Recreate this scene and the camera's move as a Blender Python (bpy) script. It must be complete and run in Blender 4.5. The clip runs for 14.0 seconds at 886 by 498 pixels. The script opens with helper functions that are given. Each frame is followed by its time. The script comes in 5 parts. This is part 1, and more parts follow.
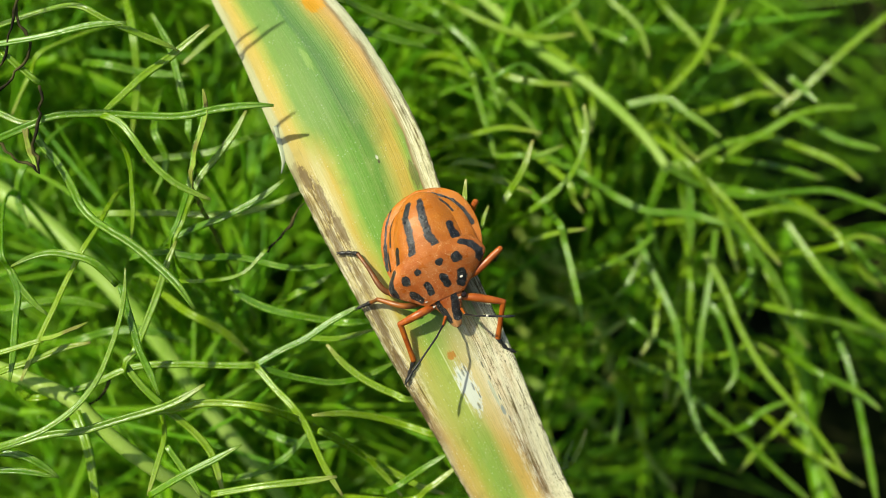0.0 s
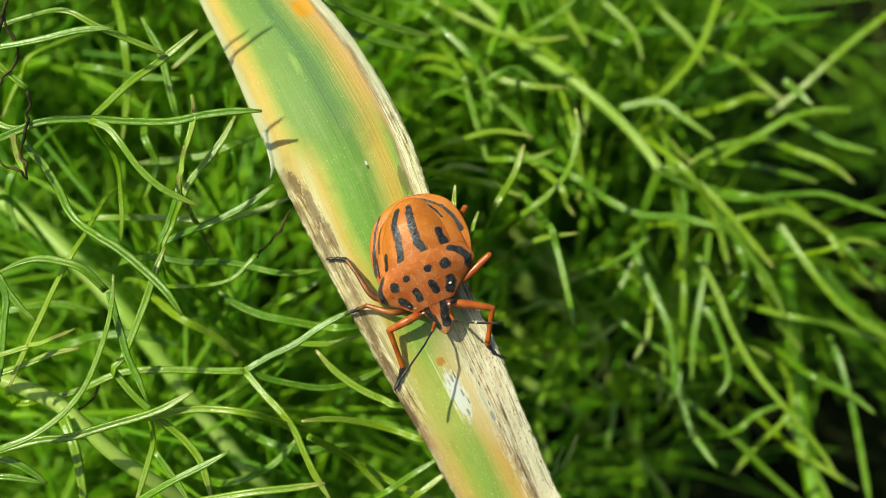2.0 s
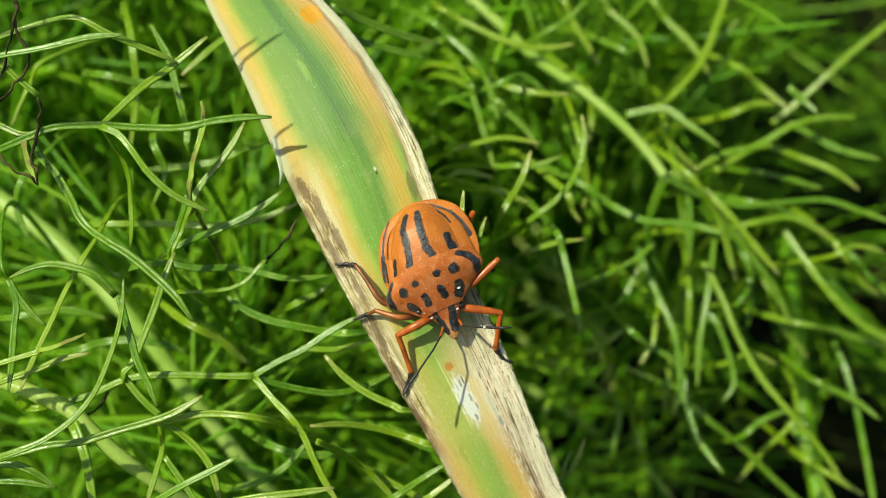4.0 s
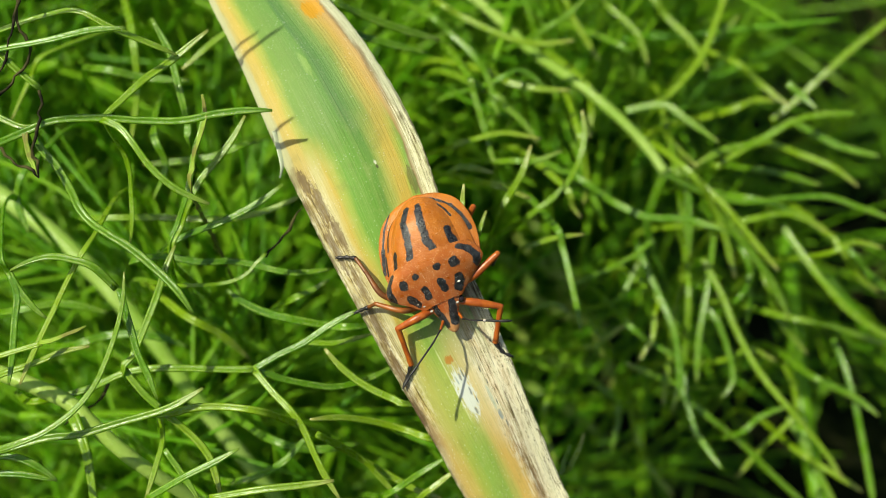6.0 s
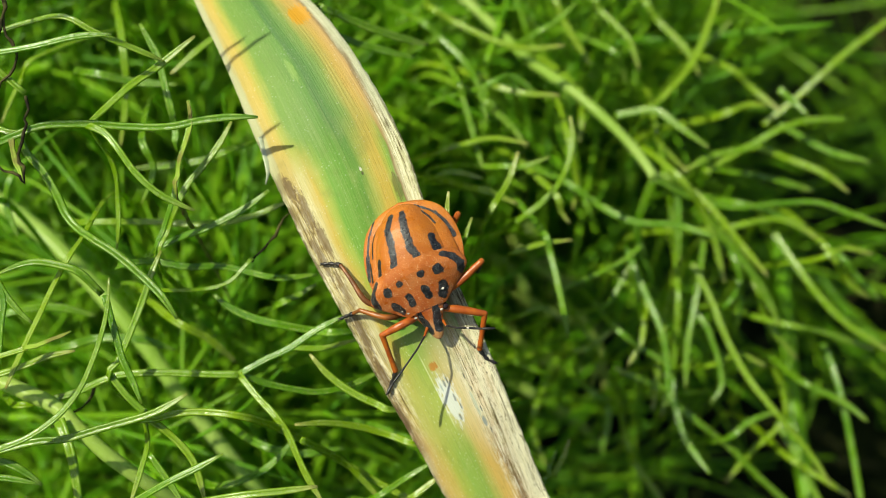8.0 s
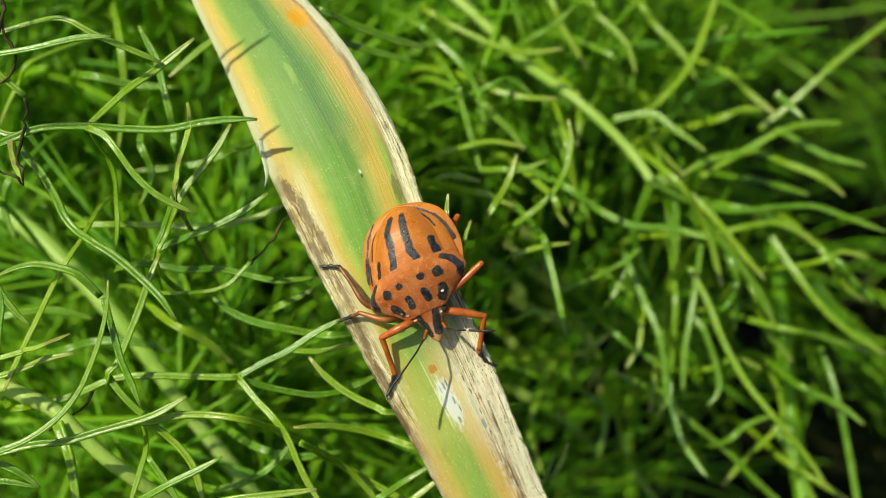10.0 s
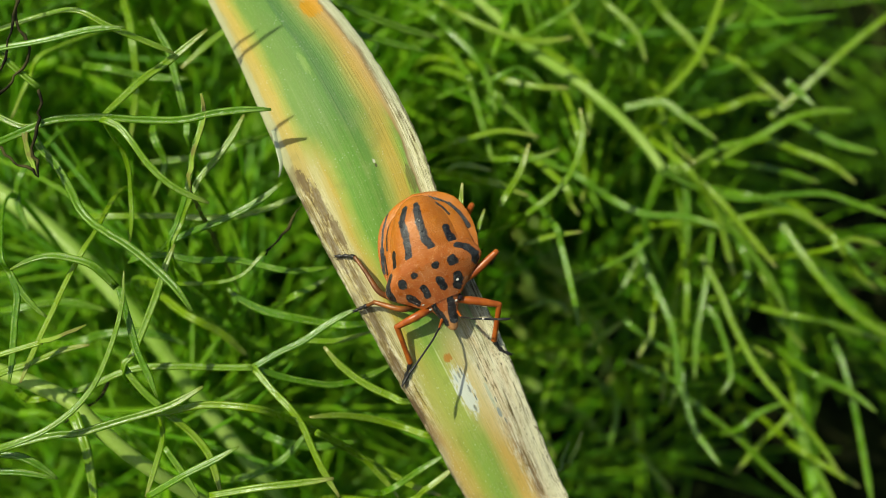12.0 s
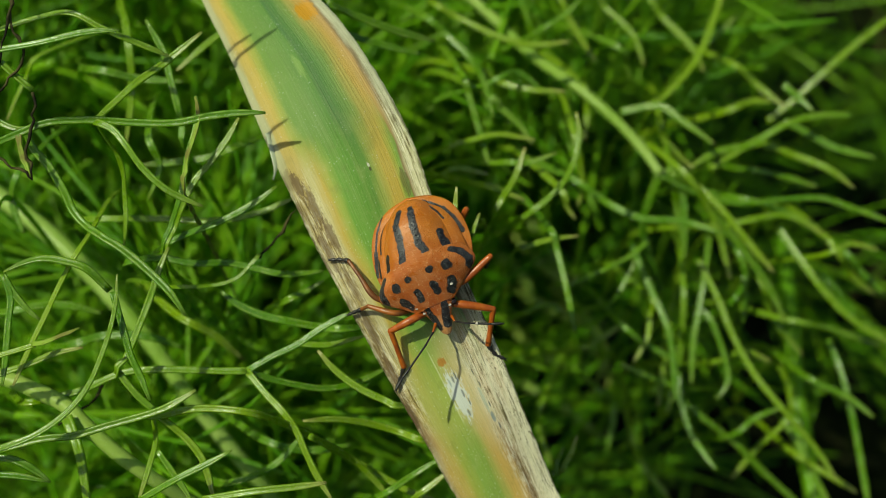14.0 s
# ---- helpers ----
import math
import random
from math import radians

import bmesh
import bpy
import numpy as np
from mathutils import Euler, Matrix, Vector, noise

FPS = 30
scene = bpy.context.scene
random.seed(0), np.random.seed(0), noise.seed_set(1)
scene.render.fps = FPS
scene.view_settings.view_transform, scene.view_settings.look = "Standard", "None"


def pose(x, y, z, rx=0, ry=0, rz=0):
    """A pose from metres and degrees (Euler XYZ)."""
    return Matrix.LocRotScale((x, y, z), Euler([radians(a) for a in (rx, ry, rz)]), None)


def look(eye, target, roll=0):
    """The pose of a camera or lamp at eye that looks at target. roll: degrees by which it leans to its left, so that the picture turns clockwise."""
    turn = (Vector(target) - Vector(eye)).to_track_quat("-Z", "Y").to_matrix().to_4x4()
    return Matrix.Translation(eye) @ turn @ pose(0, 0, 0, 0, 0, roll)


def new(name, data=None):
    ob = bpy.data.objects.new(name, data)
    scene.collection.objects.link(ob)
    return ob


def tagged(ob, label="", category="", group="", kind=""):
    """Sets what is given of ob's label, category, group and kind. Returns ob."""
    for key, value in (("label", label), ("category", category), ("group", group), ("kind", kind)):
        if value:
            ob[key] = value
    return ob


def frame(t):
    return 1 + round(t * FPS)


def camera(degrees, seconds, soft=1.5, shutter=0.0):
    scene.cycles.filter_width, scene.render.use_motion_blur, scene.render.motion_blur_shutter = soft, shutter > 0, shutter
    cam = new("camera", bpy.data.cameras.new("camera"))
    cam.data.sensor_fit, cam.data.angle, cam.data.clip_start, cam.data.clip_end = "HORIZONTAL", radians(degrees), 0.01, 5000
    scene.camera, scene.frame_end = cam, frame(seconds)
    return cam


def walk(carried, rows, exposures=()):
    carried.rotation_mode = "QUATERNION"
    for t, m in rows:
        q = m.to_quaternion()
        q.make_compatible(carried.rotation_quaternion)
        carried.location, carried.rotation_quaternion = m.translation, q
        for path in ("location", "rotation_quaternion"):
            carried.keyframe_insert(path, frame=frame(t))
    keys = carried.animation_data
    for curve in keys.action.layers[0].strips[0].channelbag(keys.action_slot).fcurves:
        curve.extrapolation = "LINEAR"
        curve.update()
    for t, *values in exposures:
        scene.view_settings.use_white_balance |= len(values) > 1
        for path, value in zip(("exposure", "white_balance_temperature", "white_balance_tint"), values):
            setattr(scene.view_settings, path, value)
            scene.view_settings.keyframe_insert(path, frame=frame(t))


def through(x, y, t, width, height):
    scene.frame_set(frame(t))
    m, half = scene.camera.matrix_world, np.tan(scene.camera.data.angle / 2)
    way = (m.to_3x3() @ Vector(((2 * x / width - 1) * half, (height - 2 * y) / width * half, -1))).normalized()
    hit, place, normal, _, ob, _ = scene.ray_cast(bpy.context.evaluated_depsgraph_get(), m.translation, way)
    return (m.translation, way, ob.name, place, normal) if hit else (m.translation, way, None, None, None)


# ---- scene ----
# ---- camera ----
cam = camera(38.7, 14.0, soft=0.65)
cam.data.dof.use_dof = True
cam.data.dof.focus_distance = 0.1075
cam.data.dof.aperture_fstop = 26.0
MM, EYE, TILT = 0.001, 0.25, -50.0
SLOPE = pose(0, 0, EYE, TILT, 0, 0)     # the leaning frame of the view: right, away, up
ROWS = [
    (0.0, -0.000, 0.000, -0.000, -0.000, -0.000, 0.000),
    (0.5, 0.623, 0.110, 0.296, -0.007, -0.035, -0.145),
    (1.0, 1.765, 0.687, 1.169, 0.096, -0.251, -0.401),
    (1.5, 2.250, 0.733, 0.869, 0.016, -0.021, -0.535),
    (2.0, 1.181, 0.306, 1.088, 0.122, -0.290, -0.065),
    (2.5, 0.654, 0.182, 0.910, -0.064, 0.105, -0.295),
    (2.7, 0.654, 0.182, 0.910, -0.115, 0.182, -0.295),
    (4.8, 0.304, -0.411, 0.578, 0.227, 0.091, 0.067),
    (5.0, 0.304, -0.411, 0.578, 0.201, -0.076, 0.067),
    (5.5, 0.204, -0.209, 0.336, 0.249, -0.272, 0.196),
    (6.0, 0.326, -0.388, -0.092, 0.065, 0.264, -0.121),
    (6.5, 0.213, -0.655, 0.296, 0.190, 0.213, 0.081),
    (7.0, 0.951, -0.526, 0.164, 0.186, 0.326, -0.231),
    (7.5, 1.468, -0.498, 0.483, 0.264, 0.144, -0.306),
    (8.0, 2.132, -0.666, 1.080, 0.300, -0.017, -0.428),
    (8.2, 2.132, -0.666, 1.080, 0.182, 0.355, -0.428),
    (10.3, 1.417, -0.639, 0.665, -0.073, 0.262, -0.440),
    (10.5, 1.417, -0.639, 0.665, 0.050, 0.185, -0.440),
    (11.0, 1.163, -0.553, 0.301, 0.031, 0.199, -0.224),
    (11.5, 0.732, -0.680, 0.468, 0.044, 0.015, -0.149),
    (12.0, 0.353, -0.746, 0.321, 0.021, -0.018, -0.053),
    (12.5, 0.697, -0.695, 0.176, 0.133, -0.026, -0.016),
    (13.0, 0.781, -0.610, 0.068, 0.146, -0.025, -0.072),
    (13.5, 0.997, -0.464, 0.243, 0.207, -0.066, -0.038),
    (14.0, 1.172, -0.514, 0.597, 0.177, 0.027, -0.261),
]
STOPS = 0.44
TINT = 4
EXPOSURES = [(t, STOPS + e, 6500, TINT + g) for t, e, g in (
    (0.0, 0.0, 0), (8.0, 0.0, 0), (10.5, -0.03, 0), (11.0, -0.09, 0), (11.5, -0.18, -1), (12.0, -0.3, -2), (12.5, -0.4, -4), (13.0, -0.52, -6), (13.5, -0.6, -8), (14.0, -0.63, -9))]
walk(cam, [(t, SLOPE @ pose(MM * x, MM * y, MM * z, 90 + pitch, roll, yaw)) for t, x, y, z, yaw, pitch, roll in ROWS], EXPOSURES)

# ---- sky and sun ----
SUN_WAY = SLOPE.to_3x3() @ Vector((0.68, 1.0, -0.56))
SUN_WAY.normalize()
world = bpy.data.worlds.new("world")
scene.world = world
world.use_nodes = True
wn = world.node_tree.nodes
sky = wn.new("ShaderNodeTexSky")
sky.sky_type, sky.sun_disc, sky.dust_density = "NISHITA", False, 3.0
sky.sun_elevation = math.asin(-SUN_WAY.z)
sky.sun_rotation = math.atan2(-SUN_WAY.x, -SUN_WAY.y)
wn["Background"].inputs["Strength"].default_value = 0.088
world.node_tree.links.new(sky.outputs["Color"], wn["Background"].inputs["Color"])
sun = new("sun", bpy.data.lights.new("sun", "SUN"))
sun.data.energy, sun.data.angle, sun.data.color = 4.2, radians(0.53), (1.0, 0.96, 0.75)
sun.matrix_world = look((0, 0, 2), Vector((0, 0, 2)) + SUN_WAY)


# ---- materials ----
class Nodes:
    """Short calls for building node trees."""

    def __init__(self, name):
        self.mat = bpy.data.materials.new(name)
        self.mat.use_nodes = True
        self.tree = self.mat.node_tree
        self.bsdf = self.tree.nodes["Principled BSDF"]
        self.out = self.tree.nodes["Material Output"]

    def put(self, socket, value):
        if hasattr(value, "is_linked"):
            self.tree.links.new(value, socket)
        elif value is not None:
            socket.default_value = value

    def math(self, op, a, b=None, c=None, clamp=False):
        n = self.tree.nodes.new("ShaderNodeMath")
        n.operation, n.use_clamp = op, clamp
        for s, v in zip(n.inputs, (a, b, c)):
            self.put(s, v)
        return n.outputs[0]

    def step(self, x, lo, hi, a=0.0, b=1.0):
        n = self.tree.nodes.new("ShaderNodeMapRange")
        n.interpolation_type = "SMOOTHSTEP"
        for k, v in (("Value", x), ("From Min", lo), ("From Max", hi), ("To Min", a), ("To Max", b)):
            self.put(n.inputs[k], v)
        return n.outputs[0]

    def mix(self, f, a, b, blend="MIX"):
        n = self.tree.nodes.new("ShaderNodeMix")
        n.data_type, n.blend_type = "RGBA", blend
        for s, v in ((n.inputs[0], f), (n.inputs[6], a), (n.inputs[7], b)):
            if isinstance(v, tuple) and len(v) == 3:
                v = (*v, 1)
            self.put(s, v)
        return n.outputs[2]

    def noise(self, scale, vector=None, detail=3.0, rough=0.55, kind="Fac"):
        n = self.tree.nodes.new("ShaderNodeTexNoise")
        n.inputs["Scale"].default_value, n.inputs["Detail"].default_value, n.inputs["Roughness"].default_value = scale, detail, rough
        self.put(n.inputs["Vector"], vector)
        return n.outputs[kind]

    def voronoi(self, scale, vector=None, loose=1.0):
        n = self.tree.nodes.new("ShaderNodeTexVoronoi")
        n.inputs["Randomness"].default_value = loose
        n.inputs["Scale"].default_value = scale
        self.put(n.inputs["Vector"], vector)
        return n.outputs["Distance"]

    def coords(self, kind="Object"):
        return self.tree.nodes.new("ShaderNodeTexCoord").outputs[kind]

    def stretch(self, vector, scale):
        n = self.tree.nodes.new("ShaderNodeVectorMath")
        n.operation = "MULTIPLY"
        self.put(n.inputs[0], vector)
        n.inputs[1].default_value = scale
        return n.outputs[0]

    def split(self, vector):
        n = self.tree.nodes.new("ShaderNodeSeparateXYZ")
        self.put(n.inputs[0], vector)
        return n.outputs

    def join(self, x, y, z=0.0):
        n = self.tree.nodes.new("ShaderNodeCombineXYZ")
        for s, v in zip(n.inputs, (x, y, z)):
            self.put(s, v)
        return n.outputs[0]

    def ramp(self, fac, stops, kind="LINEAR"):
        n = self.tree.nodes.new("ShaderNodeValToRGB")
        n.color_ramp.interpolation = kind
        while len(n.color_ramp.elements) < len(stops):
            n.color_ramp.elements.new(0.5)
        for e, (p, c) in zip(n.color_ramp.elements, stops):
            e.position, e.color = p, (*c, 1)
        self.put(n.inputs[0], fac)
        return n.outputs[0]

    def attribute(self, name):
        n = self.tree.nodes.new("ShaderNodeAttribute")
        n.attribute_name = name
        return n.outputs["Fac"]

    def chance(self):
        return self.tree.nodes.new("ShaderNodeObjectInfo").outputs["Random"]

    def island(self):
        return self.tree.nodes.new("ShaderNodeNewGeometry").outputs["Random Per Island"]

    def bump(self, height, depth, strength=1.0):
        n = self.tree.nodes.new("ShaderNodeBump")
        n.inputs["Strength"].default_value, n.inputs["Distance"].default_value = strength, depth
        self.put(n.inputs["Height"], height)
        self.put(self.bsdf.inputs["Normal"], n.outputs[0])
        return n.outputs[0]

    def finish(self, color, rough, spec=0.5, through=0.0, through_color=None, normal=None):
        self.put(self.bsdf.inputs["Base Color"], (*color, 1) if isinstance(color, tuple) else color)
        self.put(self.bsdf.inputs["Roughness"], rough)
        self.put(self.bsdf.inputs["Specular IOR Level"], spec)
        if through:
            t = self.tree.nodes.new("ShaderNodeBsdfTranslucent")
            self.put(t.inputs["Color"], (*through_color, 1) if isinstance(through_color, tuple) else through_color)
            self.put(t.inputs["Normal"], normal)
            m = self.tree.nodes.new("ShaderNodeMixShader")
            m.inputs[0].default_value = through
            self.tree.links.new(self.bsdf.outputs[0], m.inputs[1])
            self.tree.links.new(t.outputs[0], m.inputs[2])
            self.tree.links.new(m.outputs[0], self.out.inputs["Surface"])
        return self.mat


def fennel_material(name, dark, light, yellow, chance_by_island=False, glint_mix=0.6, gloss=0.9):
    n = Nodes(name)
    c = n.coords()
    pick = n.island() if chance_by_island else n.chance()
    base = n.mix(n.step(n.noise(90, c), 0.3, 0.7), dark, light)
    base = n.mix(n.step(n.math("ADD", n.math("MULTIPLY", pick, 0.7), n.math("MULTIPLY", n.noise(35, c), 0.5)), 0.36, 0.98), base, yellow)
    # paler patches and ribs paint soft highlights into the thread colour
    sheen = n.step(n.noise(420, c, 4.0), 0.50, 0.70)
    color = n.mix(n.math("MULTIPLY", sheen, 0.12), base, (0.42, 0.58, 0.06))
    rib = n.math("MULTIPLY", n.step(n.attribute("rib"), 0.25, 0.8), n.step(n.noise(900, c, 5.0, 0.7), 0.44, 0.60, 0.0, 0.55))
    color = n.mix(rib, color, (0.44, 0.60, 0.10))
    # whitish dots: sun sparkle painted into the colour
    dots = n.math("MULTIPLY", n.step(n.voronoi(4200, c), 0.30, 0.12), n.step(n.noise(900, c), 0.42, 0.58))
    color = n.mix(n.math("MULTIPLY", dots, glint_mix), color, (0.75, 0.80, 0.62))
    color = n.mix(n.math("MULTIPLY", n.attribute("mark"), n.step(n.chance(), 0.2, 0.9, 0.15, 0.9)), color, (0.46, 0.40, 0.14))
    nor = n.bump(n.math("ADD", n.noise(1800, c, 4.0, 0.6), n.math("MULTIPLY", dots, 0.3)), 0.00009, 0.9)
    through = n.mix(0.5, color, (0.36, 0.66, 0.015))
    return n.finish(color, n.step(n.noise(700, c), 0.3, 0.7, 0.20, 0.36), gloss, 0.42, through, nor)


fennel = fennel_material("fennel_green", (0.090, 0.235, 0.004), (0.140, 0.310, 0.005), (0.235, 0.375, 0.005), glint_mix=0.3, gloss=0.7)
fennel_deep = fennel_material("fennel_shade_green", (0.085, 0.26, 0.006), (0.14, 0.36, 0.010), (0.22, 0.43, 0.012), True, 0.0, 0.25)
stem_green = fennel_material("fennel_stem", (0.30, 0.48, 0.06), (0.42, 0.58, 0.13), (0.48, 0.60, 0.11), False, 0.2, 0.3)

n = Nodes("withered_green")
c = n.coords()
withered = n.finish(n.mix(n.step(n.noise(600, c), 0.4, 0.62), (0.20, 0.30, 0.03), (0.14, 0.14, 0.025)), 0.6, 0.15)
n = Nodes("dead_filament")
c = n.coords()
n.bump(n.noise(1500, c), 0.0001)
dead = n.finish(n.mix(n.step(n.noise(500, c), 0.4, 0.65), (0.010, 0.008, 0.005), (0.075, 0.068, 0.022)), 0.8, 0.08)

# near-black green soil: the shade of the deep gaps is put into its colour
n = Nodes("soil")
c = n.coords()
n.bump(n.math("ADD", n.noise(60, c, 6.0), n.noise(420, c, 4.0)), 0.006)
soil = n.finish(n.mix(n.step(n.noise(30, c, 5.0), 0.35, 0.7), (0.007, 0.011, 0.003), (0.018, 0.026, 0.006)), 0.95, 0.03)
# straw darkened the same way, with the gap's shade in its colour
n = Nodes("litter")
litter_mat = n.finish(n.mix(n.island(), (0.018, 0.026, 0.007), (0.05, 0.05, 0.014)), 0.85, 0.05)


def blade_material():
    n = Nodes("striped_leaf")
    s, along, _ = n.split(n.coords("UV"))            # s: 0..1 across, along: metres
    wob = n.noise(1.0, n.join(n.math("MULTIPLY", s, 3.0), n.math("MULTIPLY", along, 130.0)), 4.0)
    wob2 = n.noise(1.0, n.join(n.math("MULTIPLY", s, 26.0), n.math("MULTIPLY", along, 160.0)), 4.0)
    sw = n.math("ADD", s, n.math("ADD", n.math("MULTIPLY", n.math("SUBTRACT", wob, 0.5), 0.10), n.math("MULTIPLY", n.math("SUBTRACT", wob2, 0.5), 0.07)))
    cream, pale, tan = (0.58, 0.52, 0.25), (0.54, 0.53, 0.28), (0.45, 0.35, 0.13)
    gold, brown = (0.50, 0.37, 0.065), (0.20, 0.125, 0.045)
    green, lime = (0.15, 0.31, 0.035), (0.32, 0.39, 0.06)
    peach = (0.48, 0.33, 0.075)
    straw, umber = (0.50, 0.47, 0.26), (0.22, 0.13, 0.06)
    upper = n.ramp(sw, [(0.0, (0.47, 0.47, 0.27)), (0.05, (0.44, 0.43, 0.23)), (0.08, (0.50, 0.38, 0.10)), (0.15, gold), (0.21, (0.34, 0.36, 0.05)), (0.28, (0.16, 0.28, 0.04)), (0.42, (0.135, 0.255, 0.04)), (0.52, (0.105, 0.235, 0.035)),
                        (0.56, (0.075, 0.175, 0.045)), (0.62, (0.09, 0.205, 0.04)), (0.70, (0.16, 0.255, 0.045)), (0.76, (0.36, 0.32, 0.07)), (0.82, peach), (0.885, (0.44, 0.27, 0.075)), (0.91, brown), (0.935, (0.40, 0.40, 0.25)), (1.0, (0.42, 0.43, 0.28))])
    middle = n.ramp(sw, [(0.0, pale), (0.04, tan), (0.13, tan), (0.19, cream), (0.25, gold), (0.32, lime), (0.38, green), (0.52, (0.13, 0.28, 0.035)), (0.60, (0.12, 0.25, 0.035)), (0.67, (0.36, 0.36, 0.07)), (0.72, gold),
                         (0.78, gold), (0.82, lime), (0.855, green), (0.87, umber), (0.90, straw), (1.0, pale)])
    lower = n.ramp(sw, [(0.0, tan), (0.03, umber), (0.07, (0.42, 0.29, 0.13)), (0.12, (0.52, 0.42, 0.13)), (0.17, (0.44, 0.42, 0.10)), (0.30, (0.37, 0.41, 0.08)), (0.41, (0.36, 0.43, 0.085)), (0.47, (0.54, 0.50, 0.16)),
                        (0.54, (0.62, 0.49, 0.19)), (0.63, (0.70, 0.58, 0.30)), (0.70, (0.76, 0.68, 0.44)), (0.76, (0.72, 0.58, 0.36)), (0.82, (0.78, 0.71, 0.49)), (0.87, (0.62, 0.50, 0.31)), (0.92, (0.78, 0.73, 0.51)), (1.0, (0.78, 0.74, 0.53))])
    foot = n.ramp(sw, [(0.0, (0.55, 0.50, 0.30)), (0.035, (0.48, 0.36, 0.17)), (0.07, (0.54, 0.37, 0.09)), (0.17, (0.52, 0.41, 0.09)), (0.25, (0.36, 0.42, 0.07)), (0.33, (0.27, 0.40, 0.07)), (0.44, (0.29, 0.41, 0.07)), (0.51, (0.47, 0.44, 0.10)),
                       (0.57, (0.60, 0.41, 0.10)), (0.67, (0.60, 0.39, 0.11)), (0.71, (0.50, 0.31, 0.11)), (0.74, (0.30, 0.18, 0.09)), (0.79, (0.44, 0.31, 0.17)), (0.84, (0.70, 0.62, 0.40)), (0.89, (0.74, 0.69, 0.46)), (1.0, (0.76, 0.72, 0.50))])
    shift = n.math("ADD", along, n.math("MULTIPLY", n.math("SUBTRACT", wob, 0.5), 0.006))
    col = n.mix(n.step(shift, UP_AT - 0.0035, UP_AT + 0.0035), middle, upper)
    col = n.mix(n.step(shift, LOW_AT - 0.004, LOW_AT + 0.004), lower, col)
    col = n.mix(n.step(shift, LOW_AT - 0.0065, LOW_AT - 0.0115), col, foot)
    # dry, streaked margins
    fibre = n.noise(1.0, n.join(n.math("MULTIPLY", s, 110.0), n.math("MULTIPLY", along, 190.0)), 6.0, 0.72)
    patch = n.noise(1.0, n.join(n.math("MULTIPLY", s, 24.0), n.math("MULTIPLY", along, 700.0)), 6.0, 0.72)
    streak = n.math("ADD", n.math("MULTIPLY", fibre, 0.62), n.math("MULTIPLY", patch, 0.38))
    left_dry = n.math("MULTIPLY", n.math("MULTIPLY", n.step(sw, 0.24, 0.10), n.step(shift, UP_AT + 0.001, UP_AT - 0.003)), n.step(shift, LOW_AT - 0.008, LOW_AT - 0.002, 0.12, 1.0))
    right_low = n.math("MULTIPLY", n.step(sw, 0.62, 0.70), n.step(shift, LOW_AT + 0.004, LOW_AT - 0.002))
    right_edge = n.math("MULTIPLY", n.step(sw, 0.88, 0.92), n.step(shift, UP_AT + 0.004, UP_AT - 0.002, 0.22, 1.0))
    dry = n.math("MAXIMUM", n.math("MAXIMUM", left_dry, right_low), right_edge)
    seam = n.step(n.math("ABSOLUTE", n.math("SUBTRACT", sw, 0.78)), 0.09, 0.03, 0.35, 1.0)
    scorch = n.math("MAXIMUM", n.math("MAXIMUM", left_dry, right_edge), n.math("MULTIPLY", right_low, seam))
    col = n.mix(n.math("MULTIPLY", n.math("MULTIPLY", scorch, n.step(streak, 0.540, 0.560)), 0.92), col, (0.10, 0.058, 0.022))
    col = n.mix(n.math("MULTIPLY", n.math("MULTIPLY", dry, n.step(streak, 0.50, 0.45)), 0.9), col, (0.82, 0.77, 0.55))
    thread = n.noise(1.0, n.join(n.math("MULTIPLY", s, 150.0), n.math("MULTIPLY", along, 170.0)), 3.0, 0.6)
    col = n.mix(n.math("MULTIPLY", scorch, n.step(thread, 0.565, 0.61, 0.0, 0.9)), col, (0.085, 0.05, 0.022))
    col = n.mix(n.math("MULTIPLY", dry, n.step(thread, 0.44, 0.38, 0.0, 0.8)), col, (0.80, 0.74, 0.47))
    rim = n.math("MULTIPLY", n.math("MAXIMUM", n.step(s, 0.022, 0.006), n.step(s, 0.985, 0.996)), n.step(shift, UP_AT + 0.002, UP_AT - 0.002))
    col = n.mix(n.math("MULTIPLY", rim, n.step(patch, 0.40, 0.55, 0.1, 0.85)), col, (0.07, 0.042, 0.022))
    # veins and pale dust
    vein = n.math("MULTIPLY", n.math("SUBTRACT", n.noise(1.0, n.join(n.math("MULTIPLY", s, 75.0), n.math("MULTIPLY", along, 45.0)), 2.0), 0.5), 3.2)
    vein2 = n.math("MULTIPLY", n.math("SUBTRACT", n.noise(1.0, n.join(n.math("MULTIPLY", s, 34.0), n.math("MULTIPLY", along, 22.0)), 2.0), 0.5), 3.0)
    col = n.mix(n.step(vein, 0.1, 0.7, 0.0, 0.17), col, (0.42, 0.46, 0.17))
    col = n.mix(n.step(vein2, 0.15, 0.9, 0.0, 0.11), col, (0.07, 0.14, 0.03))
    uvm = n.join(n.math("MULTIPLY", s, 0.0105), along)
    dust = n.math("MULTIPLY", n.step(n.voronoi(3000, uvm), 0.26, 0.06), n.step(n.noise(600, uvm), 0.44, 0.62))
    col = n.mix(n.math("MULTIPLY", dust, 0.32), col, (0.78, 0.76, 0.62))
    fine = n.step(n.voronoi(5200, uvm), 0.32, 0.12)
    col = n.mix(n.math("MULTIPLY", fine, n.math("SUBTRACT", 0.13, n.math("MULTIPLY", dry, 0.08))), col, (0.55, 0.58, 0.28))
    grain = n.noise(1.0, n.join(n.math("MULTIPLY", s, 170.0), n.math("MULTIPLY", along, 300.0)), 2.0)
